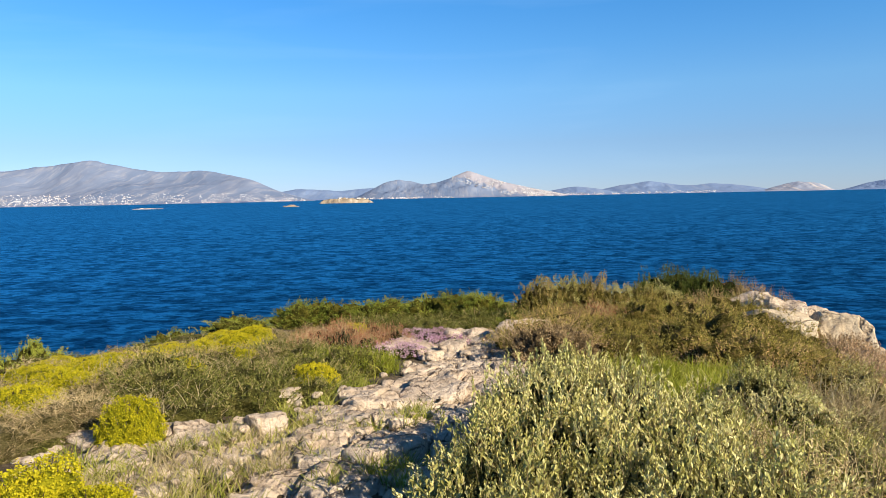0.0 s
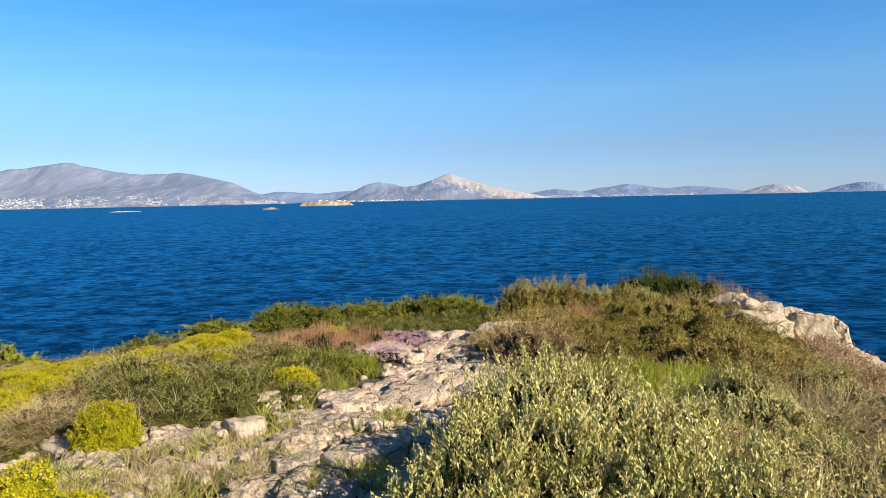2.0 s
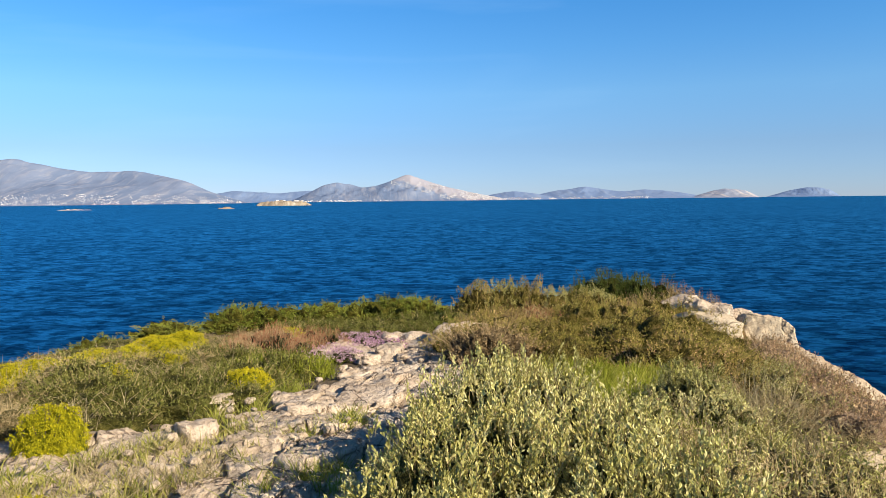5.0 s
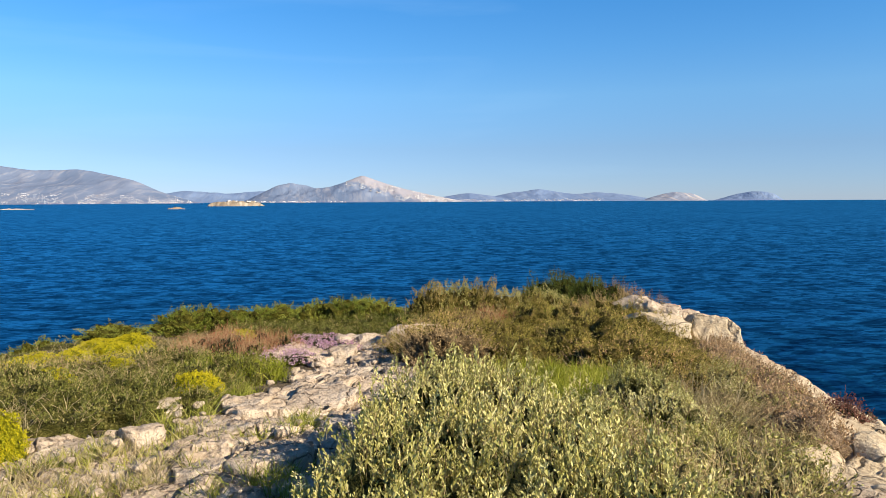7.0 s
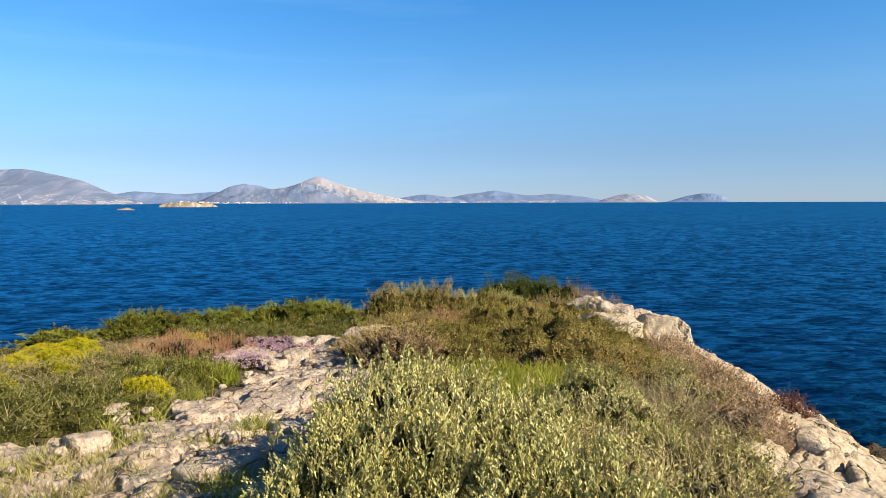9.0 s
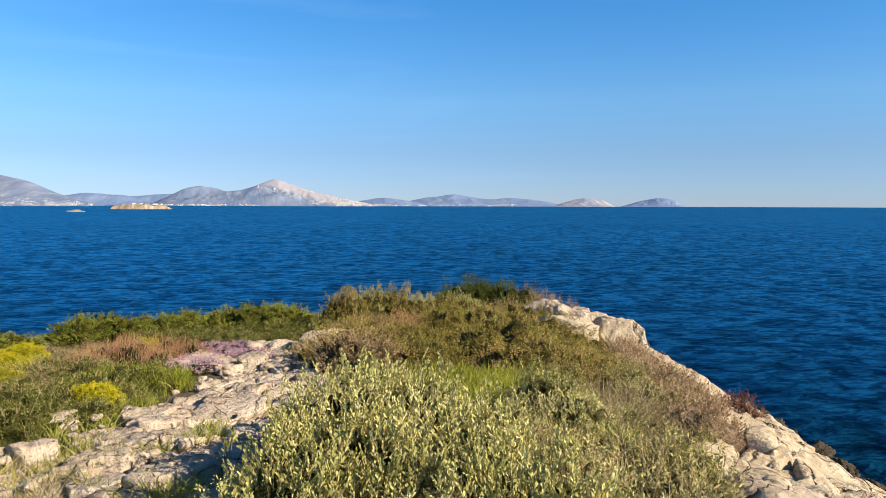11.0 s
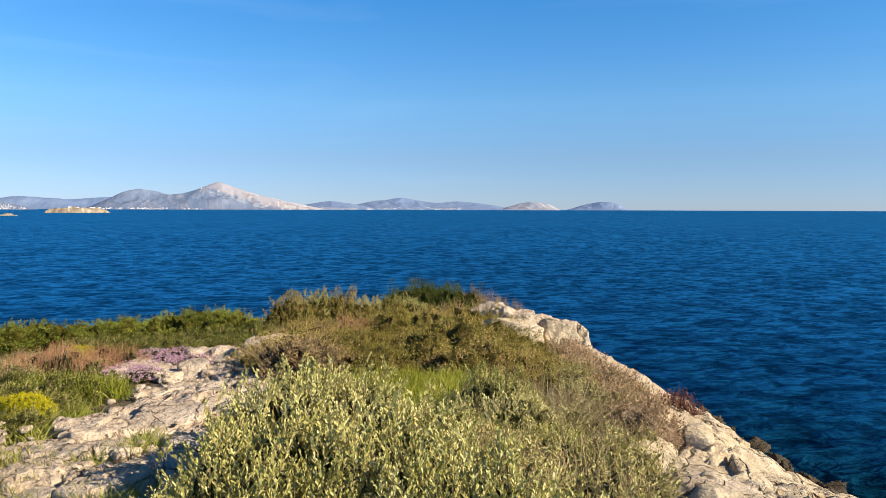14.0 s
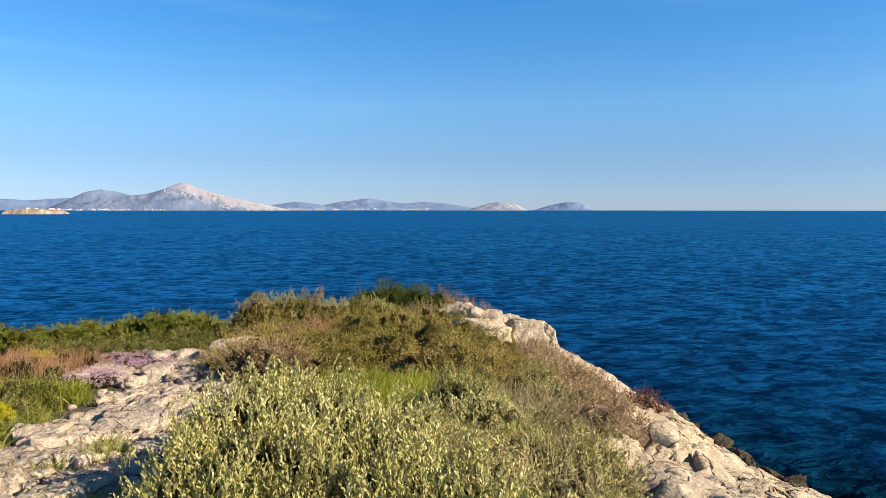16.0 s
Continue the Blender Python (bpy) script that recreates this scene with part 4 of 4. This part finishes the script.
def grass(name, zone, count, height, mat, label, seed, width=0.0035, lean=0.35, tufts=0, keep=None):
    """Blades of grass over a zone, in tufts: one joined field."""
    r = np.random.default_rng(seed)
    z = [tuple(p) for p in zone]
    lo, hi = np.array(z).min(0), np.array(z).max(0)
    cent = []
    for _ in range(60000):
        p = r.uniform(lo, hi)
        if inside_polygon(p, z) and (keep is None or keep(*p)):
            cent.append(p)
            if len(cent) >= max(tufts, 1):
                break
    cent = np.array(cent)
    c = cent[r.integers(0, len(cent), count)] + r.normal(size=(count, 2)) * 0.045
    size = np.repeat(1.0, count) * r.uniform(0.45, 1.15, count)
    base = np.stack([c[:, 0], c[:, 1], ground_z(c[:, 0], c[:, 1]) - 0.01], -1)
    dirn = np.stack([r.normal(size=count) * lean, r.normal(size=count) * lean, np.ones(count)], -1)
    dirn /= np.linalg.norm(dirn, axis=1, keepdims=True)
    side = np.cross(dirn, r.normal(size=(count, 3)))
    side /= np.linalg.norm(side, axis=1, keepdims=True)
    L = (height * size)[:, None]
    droop = np.stack([dirn[:, 0], dirn[:, 1], -0.25 * np.ones(count)], -1) * 0.5
    mid = base + dirn * L * 0.55
    tip = base + dirn * L + droop * L * 0.5
    W = width * (0.7 + 0.6 * r.random(count))[:, None]
    v = np.stack([base - side * W, base + side * W, mid + side * W * 0.8, mid - side * W * 0.8, tip], 1).reshape(-1, 3)
    k = np.arange(count)[:, None] * 5
    f = np.concatenate([k + [0, 1, 2], k + [0, 2, 3], k + [3, 2, 4]], 1).reshape(-1, 3)
    return tagged(new(name, mesh_of(name, v, f, mat)), label, "grass", kind="stuff")


def pale_tall(x, y):
    return float(np.interp(y, [1.0, 1.8, 2.6, 4.2], [0.66, 0.77, 0.80, 0.73]))


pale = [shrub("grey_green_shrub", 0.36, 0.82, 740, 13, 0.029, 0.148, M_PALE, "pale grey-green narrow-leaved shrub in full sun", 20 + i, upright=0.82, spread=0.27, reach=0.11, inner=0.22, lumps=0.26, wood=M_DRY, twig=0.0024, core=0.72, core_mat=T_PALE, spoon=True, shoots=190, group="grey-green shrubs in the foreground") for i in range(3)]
for x, y in ((0.12, 1.75), (0.16, 2.15), (0.2, 2.6), (0.3, 3.05), (0.42, 3.5)):
    plant(pale[int(y * 10) % 3], x, y, 1.0, tall=pale_tall(x, y))
for k, (x, y, tall) in enumerate(((-0.10, 1.75, 0.5), (-0.08, 2.12, 0.56), (0.0, 2.5, 0.6), (0.08, 2.9, 0.6))):
    plant(pale[k % 3], x, y, 0.9, tall=tall)
scatter(pale, [(1.2, 1.5), (1.6, 2.2), (2.3, 3.8), (2.2, 5.0), (1.3, 4.4)], 0.5, (0.8, 1.0), 21, tall=(0.5, 0.66))
scatter(pale, [(0.35, 1.4), (0.6, 0.95), (1.25, 1.3), (1.1, 2.6), (1.0, 4.0), (0.6, 4.3), (0.5, 3.2)], 0.29, (0.92, 1.08), 1, shape=pale_tall)

grey = [shrub("dry_tangled_shrub", 0.34, 0.55, 260, 5, 0.055, 0.05, M_DRY, "dry grey-brown tangle of thin twigs", 80 + i, core=0.6, core_mat=T_HALF, upright=0.2, spread=1.2, reach=0.2, inner=0.6, wood=M_DRY, twig=0.003, group="dry tangled shrubs on the slope") for i in range(2)]
mixed = [shrub("half_dry_shrub", 0.34, 0.56, 330, 9, 0.026, 0.21, M_HALF, "half-dry olive shrub with straw-coloured twigs", 84 + i, core=0.7, core_mat=T_HALF, upright=0.35, spread=0.7, reach=0.18, inner=0.5, wood=M_DRY, twig=0.0028, group="half-dry shrubs on the slope") for i in range(2)]


def slope_tall(x, y):
    return float(np.interp(y, [1.5, 3.0, 4.0, 5.5], [1.0, 0.95, 0.7, 0.5]))


scatter(mixed + grey, [(1.15, 1.0), (1.3, 1.0), (1.8, 2.4), (2.8, 4.1), (3.3, 6.2), (2.3, 5.6), (1.6, 4.2), (1.2, 2.4)], 0.29, (0.85, 1.15), 4, shape=slope_tall)
scatter(grey + mixed[:1], [(1.7, 2.3), (2.0, 2.8), (3.05, 4.3), (4.25, 6.1), (4.9, 7.8), (4.2, 7.6), (3.2, 6.0), (2.6, 4.2)], 0.32, (0.7, 1.0), 5, tall=(0.6, 0.85))
purple = [shrub("purple_brown_heather", 0.36, 0.34, 300, 7, 0.03, 0.19, M_MAUVE, "low purple-brown dried heather on the edge", 88, core=0.75, core_mat=T_MAUVE, upright=0.5, spread=0.7, reach=0.14, inner=0.5, wood=M_DRY, twig=0.0025, group="dried heather along the edge")]
scatter(purple, [(3.3, 4.7), (3.8, 5.3), (4.9, 7.4), (5.4, 9.4), (4.9, 9.0), (4.1, 6.9)], 0.30, (0.9, 1.25), 6)
for k, (x, y) in enumerate(((5.0, 12.0), (5.25, 12.7), (5.5, 11.9), (4.6, 12.4), (5.7, 13.2), (5.1, 13.4))):
    plant((purple + grey)[k % 3], x, y, 1.1, tall=1.1)
red = shrub("red_leaved_shrub", 0.34, 0.42, 420, 9, 0.035, 0.22, M_RED, "dark red leafy shrub rooted in the rock slope", 90, upright=0.6, spread=0.7, reach=0.18)
plant(red, 4.76, 6.1, 0.82)
for k, (x, y, size) in enumerate(((5.8, 6.5, 0.4), (6.15, 6.1, 0.45), (5.3, 9.0, 0.3))):
    plant(grey[k % 2], x, y, size, tall=0.6, sink=-0.08)

grass("grass", [(1.3, 4.9), (2.1, 5.0), (2.8, 5.7), (2.7, 6.5), (1.45, 6.4)], 8500, 0.24, M_GRASS, "bright green grass in a hollow of the scrub", 1, 0.004, 0.4, 520)
grass("grass", [(0.9, 1.2), (1.3, 1.3), (1.9, 2.8), (2.4, 4.4), (1.1, 4.4)], 8500, 0.33, M_GRASS2, "green and straw grass between the shrubs", 2, 0.0045, 0.35, 320)
grass("grass", [(1.1, 1.3), (1.3, 1.7), (2.1, 3.3), (2.2, 4.4), (1.5, 3.6)], 5000, 0.3, M_GRASS, "fresh green grass on the slope", 13, 0.004, 0.4, 260, keep=lambda x, y: vnoise(x * 1.6, y * 1.6, 3.0, 2) > -0.1)
grass("dry_grass", [(1.1, 1.2), (1.75, 2.5), (2.9, 4.3), (3.4, 6.2), (2.2, 5.0)], 1400, 0.36, M_STRAW, "straw-coloured dry grass on the slope", 3, 0.0028, 0.5, 420)
grass("dry_grass", [(2.4, 4.0), (3.7, 5.2), (4.9, 7.8), (4.4, 9.0), (2.2, 6.6)], 2200, 0.28, M_STRAW, "dry grass above the rock slope", 4, 0.003, 0.5, 300)

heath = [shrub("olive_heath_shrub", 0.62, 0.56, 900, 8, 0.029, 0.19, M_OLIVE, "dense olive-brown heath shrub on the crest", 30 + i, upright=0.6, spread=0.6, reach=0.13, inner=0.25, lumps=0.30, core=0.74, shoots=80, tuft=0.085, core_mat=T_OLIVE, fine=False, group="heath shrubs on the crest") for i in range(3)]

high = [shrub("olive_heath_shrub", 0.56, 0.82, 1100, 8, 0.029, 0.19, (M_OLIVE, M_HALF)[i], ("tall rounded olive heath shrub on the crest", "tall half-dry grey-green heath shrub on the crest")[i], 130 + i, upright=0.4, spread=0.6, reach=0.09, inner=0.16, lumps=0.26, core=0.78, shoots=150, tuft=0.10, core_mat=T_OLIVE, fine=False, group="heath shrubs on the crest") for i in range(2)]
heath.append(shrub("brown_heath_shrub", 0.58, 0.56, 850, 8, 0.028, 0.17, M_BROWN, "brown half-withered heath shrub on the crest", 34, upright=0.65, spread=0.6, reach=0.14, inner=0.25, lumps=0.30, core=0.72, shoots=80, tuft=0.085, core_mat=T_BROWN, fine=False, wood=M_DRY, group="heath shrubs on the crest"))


def heath_tall(x, y):
    return float(np.interp(x - ridge_x(y), [0.3, 1.4, 2.4, 3.6], [0.65, 0.85, 0.72, 0.42]))


scatter(heath[:3] + heath[:3] + heath[3:], [(1.05, 7.2), (2.8, 6.8), (4.2, 7.7), (4.8, 9.6), (4.6, 10.6), (5.0, 13.0), (5.4, 15.0), (2.2, 15.0), (1.5, 11.2)], 0.62, (0.75, 1.2), 2, tall=(0.8, 1.2), shape=heath_tall)

scatter(heath, [(2.8, 5.9), (3.4, 5.9), (4.3, 7.2), (5.0, 9.4), (4.4, 9.4), (3.6, 7.6)], 0.4, (0.6, 0.8), 15, tall=(0.6, 0.85))

M_DEEP = leaf_material("deep_juniper_leaf", [(0.026, 0.034, 0.009), (0.062, 0.082, 0.015), (0.11, 0.129, 0.026), (0.161, 0.172, 0.039)], 0.65, 0.1)
# Darkened, like the other thickets, for shade between the leaves.
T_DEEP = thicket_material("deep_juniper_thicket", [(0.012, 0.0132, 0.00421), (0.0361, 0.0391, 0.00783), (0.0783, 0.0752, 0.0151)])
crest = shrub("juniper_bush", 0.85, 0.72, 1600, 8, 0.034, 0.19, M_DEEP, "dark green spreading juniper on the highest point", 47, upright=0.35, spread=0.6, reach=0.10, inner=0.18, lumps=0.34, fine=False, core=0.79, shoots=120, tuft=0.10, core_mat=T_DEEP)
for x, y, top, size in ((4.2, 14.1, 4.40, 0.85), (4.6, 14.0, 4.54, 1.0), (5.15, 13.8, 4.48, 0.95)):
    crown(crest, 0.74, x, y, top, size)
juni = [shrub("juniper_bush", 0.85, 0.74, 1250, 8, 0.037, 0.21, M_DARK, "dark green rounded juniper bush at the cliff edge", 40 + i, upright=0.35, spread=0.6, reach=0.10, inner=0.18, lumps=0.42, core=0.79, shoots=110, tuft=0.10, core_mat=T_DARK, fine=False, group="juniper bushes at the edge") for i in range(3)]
for k, (x, y, top, size) in enumerate(((-4.2, 11.2, 4.0, 0.6), (-3.4, 12.0, 4.06, 0.7), (-2.5, 12.75, 4.19, 0.75), (-1.95, 12.85, 4.18, 0.75), (-1.25, 12.95, 4.14, 0.8), (-0.72, 13.0, 4.02, 0.55), (-0.29, 13.0, 4.20, 0.75), (0.25, 13.05, 4.25, 0.85), (0.68, 13.0, 4.21, 0.75), (1.08, 12.95, 4.06, 0.6), (-1.0, 14.2, 4.0, 0.9), (0.6, 14.4, 4.05, 0.9), (-5.3, 9.2, 4.22, 0.8), (-5.9, 8.9, 4.15, 0.8), (1.75, 12.3, 4.2, 0.5))):
    crown(juni[k % 3], 0.76, x, y, top, size)
crown(juni[0], 0.76, 1.08, 11.0, 4.20, 0.40)
for k, x, y, top, size in ((0, 1.62, 12.0, 4.62, 0.9), (1, 2.05, 12.1, 4.62, 1.0), (0, 2.5, 12.15, 4.64, 0.95), (1, 2.95, 12.2, 4.50, 0.85), (0, 3.4, 12.4, 4.42, 0.9), (1, 3.9, 12.9, 4.40, 0.9)):
    crown(high[k], 0.86, x, y, top, size)
for x, y, top, size in ((1.9, 12.6, 4.5, 1.0), (5.55, 13.6, 4.40, 0.9), (5.9, 13.4, 4.30, 0.9), (6.1, 13.0, 4.18, 0.7)):
    crown(heath[3], 0.60, x, y, top, size)
for k, x, y, top, size in ((0, 1.75, 11.95, 4.58, 0.95), (1, 2.55, 12.05, 4.6, 0.95), (0, 5.6, 13.4, 4.42, 0.7), (1, 5.9, 13.2, 4.30, 0.7)):
    crown(grey[k], 0.6, x, y, top, size)
for x, y, size in ((1.75, 10.4, 0.7), (1.9, 9.8, 0.7)):
    plant(heath[3], x, y, size, tall=1.0)

low = [shrub("low_green_scrub", 0.40, 0.25, 320, 7, 0.022, 0.29, M_LOW, "low dark green scrub with bare twigs", 50 + i, upright=0.45, spread=0.7, reach=0.09, inner=0.3, lumps=0.36, core=0.66, shoots=70, tuft=0.08, core_mat=T_LOW, fine=False, wood=M_DRY, twig=0.003, group="low scrub beside the path") for i in range(3)]
scatter(low, [(-2.6, 5.5), (-1.9, 4.9), (-1.35, 4.95), (-1.05, 5.6), (-0.85, 6.6), (-1.2, 8.2), (-1.7, 8.6), (-2.1, 8.0), (-2.5, 7.0), (-2.8, 6.0)], 0.36, (0.7, 1.15), 3, tall=(0.55, 1.35))
scatter(grey + low[:1], [(-4.0, 4.2), (-2.3, 4.4), (-2.15, 5.1), (-2.7, 6.2), (-4.2, 7.2)], 0.34, (0.75, 1.0), 7, tall=(0.3, 0.5))
scatter(grey + low, [(-4.4, 7.4), (-2.6, 6.4), (-2.2, 7.6), (-1.8, 9.2), (-1.2, 12.4), (-3.6, 11.0)], 0.44, (0.8, 1.1), 14, tall=(0.22, 0.42))
for k, (x, y) in enumerate(((-2.8, 6.77), (-2.62, 7.0), (-2.84, 6.1), (-2.95, 6.95), (-2.75, 5.6), (-3.25, 5.55), (-2.7, 7.6), (-3.35, 7.6), (-2.4, 7.55), (-2.42, 4.8), (-2.5, 4.5), (-2.6, 4.2), (-1.75, 7.5), (-1.5, 8.0))):
    plant(grey[k % 2], x, y, 0.9, tall=0.5)

scatter(low, [(-0.7, 10.3), (0.3, 10.5), (1.3, 10.6), (1.5, 12.9), (-1.6, 12.7), (-1.3, 11.0)], 0.5, (0.9, 1.3), 13)
plant(low[0], 1.12, 11.15, 1.0, tall=1.5)
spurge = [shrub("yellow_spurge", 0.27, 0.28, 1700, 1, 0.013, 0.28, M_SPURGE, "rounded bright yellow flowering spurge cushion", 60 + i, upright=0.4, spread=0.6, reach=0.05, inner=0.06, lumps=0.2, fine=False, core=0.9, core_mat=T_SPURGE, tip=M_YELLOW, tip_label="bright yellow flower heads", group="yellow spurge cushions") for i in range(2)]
for k, (x, y, s, h) in enumerate(((-1.93, 4.4, 0.78, 1.3), (-1.86, 3.2, 0.95, 1.15), (-1.52, 3.08, 0.8, 1.1), (-3.45, 6.3, 0.95, 0.75), (-3.25, 7.26, 0.95, 0.7), (-3.08, 7.75, 0.9, 0.65), (-3.05, 5.86, 0.9, 1.0), (-3.0, 5.1, 1.0, 0.9), (-3.4, 6.87, 1.0, 0.6), (-3.1, 6.45, 0.7, 0.7), (-3.3, 8.68, 1.0, 0.6), (-2.84, 8.44, 0.9, 0.85), (-2.54, 8.87, 1.0, 0.85), (-2.13, 7.6, 0.9, 0.7), (-2.39, 6.54, 0.75, 1.0), (-1.06, 5.98, 0.78, 1.05), (-1.25, 10.3, 0.8, 0.9), (-2.48, 9.5, 1.0, 0.9), (-3.75, 6.6, 1.0, 0.55), (-3.6, 7.7, 1.0, 0.5), (-3.85, 7.2, 1.0, 0.5), (-2.9, 9.5, 1.0, 0.7), (1.15, 11.1, 0.65, 1.1), (1.3, 13.1, 0.6, 1.3))):
    plant(spurge[k % 2], x, y, s, tall=h)

rust = [shrub("rust_brown_dock", 0.36, 0.42, 420, 6, 0.035, 0.10, M_RUST, "clump of rust-brown dry flower stalks", 92 + i, upright=0.85, spread=0.35, reach=0.22, inner=0.4, wood=M_DRY, twig=0.0025, group="rust-brown stalks") for i in range(2)]
scatter(rust, [(-1.7, 8.3), (-0.7, 8.2), (-0.55, 9.4), (-1.5, 9.6)], 0.34, (0.7, 1.0), 8)
scatter(rust, [(1.7, 10.2), (2.5, 10.0), (3.0, 11.4), (2.0, 11.8)], 0.45, (0.8, 1.1), 9, tall=(0.8, 1.1))
grass("grass", [(-1.3, 6.7), (-0.6, 6.6), (-0.4, 7.3), (-1.2, 7.6)], 2600, 0.25, M_GRASS, "bright green grass tuft beside the pavement", 5, 0.004, 0.4, 120)
grass("grass", [(-1.3, 5.0), (-0.9, 4.9), (-0.65, 6.2), (-1.1, 6.3)], 1100, 0.16, M_GRASS2, "green grass between stones", 6, 0.003, 0.45, 50)
grass("grass", [(-2.2, 3.4), (-1.1, 3.2), (-0.8, 4.2), (-0.75, 5.0), (-1.1, 4.75), (-1.5, 4.25), (-2.1, 4.0)], 2000, 0.16, M_GRASS2, "tufts of grass in the joints of the rock", 7, 0.003, 0.5, 62)
grass("dry_grass", [(-2.1, 3.3), (-1.0, 3.2), (-0.75, 4.2), (-0.7, 4.9), (-1.1, 4.6), (-1.6, 4.2)], 2400, 0.16, M_STRAW, "dry grass in the joints of the rock", 8, 0.0026, 0.6, 50)
grass("dry_grass", [(-1.0, 3.2), (-0.2, 3.4), (-0.1, 5.6), (-0.5, 5.2)], 1500, 0.17, M_GRASS2, "few half-dry tufts in the cracks of the pavement", 11, 0.0026, 0.5, 18)
grass("dry_grass", [(1.2, 1.6), (1.8, 2.6), (3.1, 4.9), (3.0, 6.2), (2.0, 4.6)], 380, 0.45, M_STRAW, "long bleached stalks leaning over the slope", 12, 0.0035, 0.7, 160)
grass("dry_grass", [(-4.2, 4.3), (-2.0, 4.5), (-1.0, 5.6), (-1.0, 9.0), (-3.4, 10.0)], 2600, 0.27, M_STRAW, "bleached dry grass through the low scrub", 9, 0.0022, 0.6, 420)
grass("grass", [(3.0, 11.2), (4.0, 11.0), (4.4, 12.6), (3.4, 12.8)], 2500, 0.36, M_GRASS2, "green grass among the heath", 10, 0.006, 0.3, 80)

thrift = [shrub("pink_thrift", 0.26, 0.10, 160, 6, 0.018, 0.2, M_LOW, "low cushion covered in small pink flowers", 96 + i, upright=0.6, spread=0.6, reach=0.06, fine=False, tip=M_PINK, tip_label="small pink flower heads", twig=0.0015, group="pink flower cushions") for i in range(2)]
scatter(thrift, [(-0.75, 7.9), (-0.3, 7.8), (-0.1, 8.6), (0.3, 9.6), (-0.3, 9.9), (-0.75, 9.2)], 0.36, (0.75, 1.1), 10, sink=-0.045)
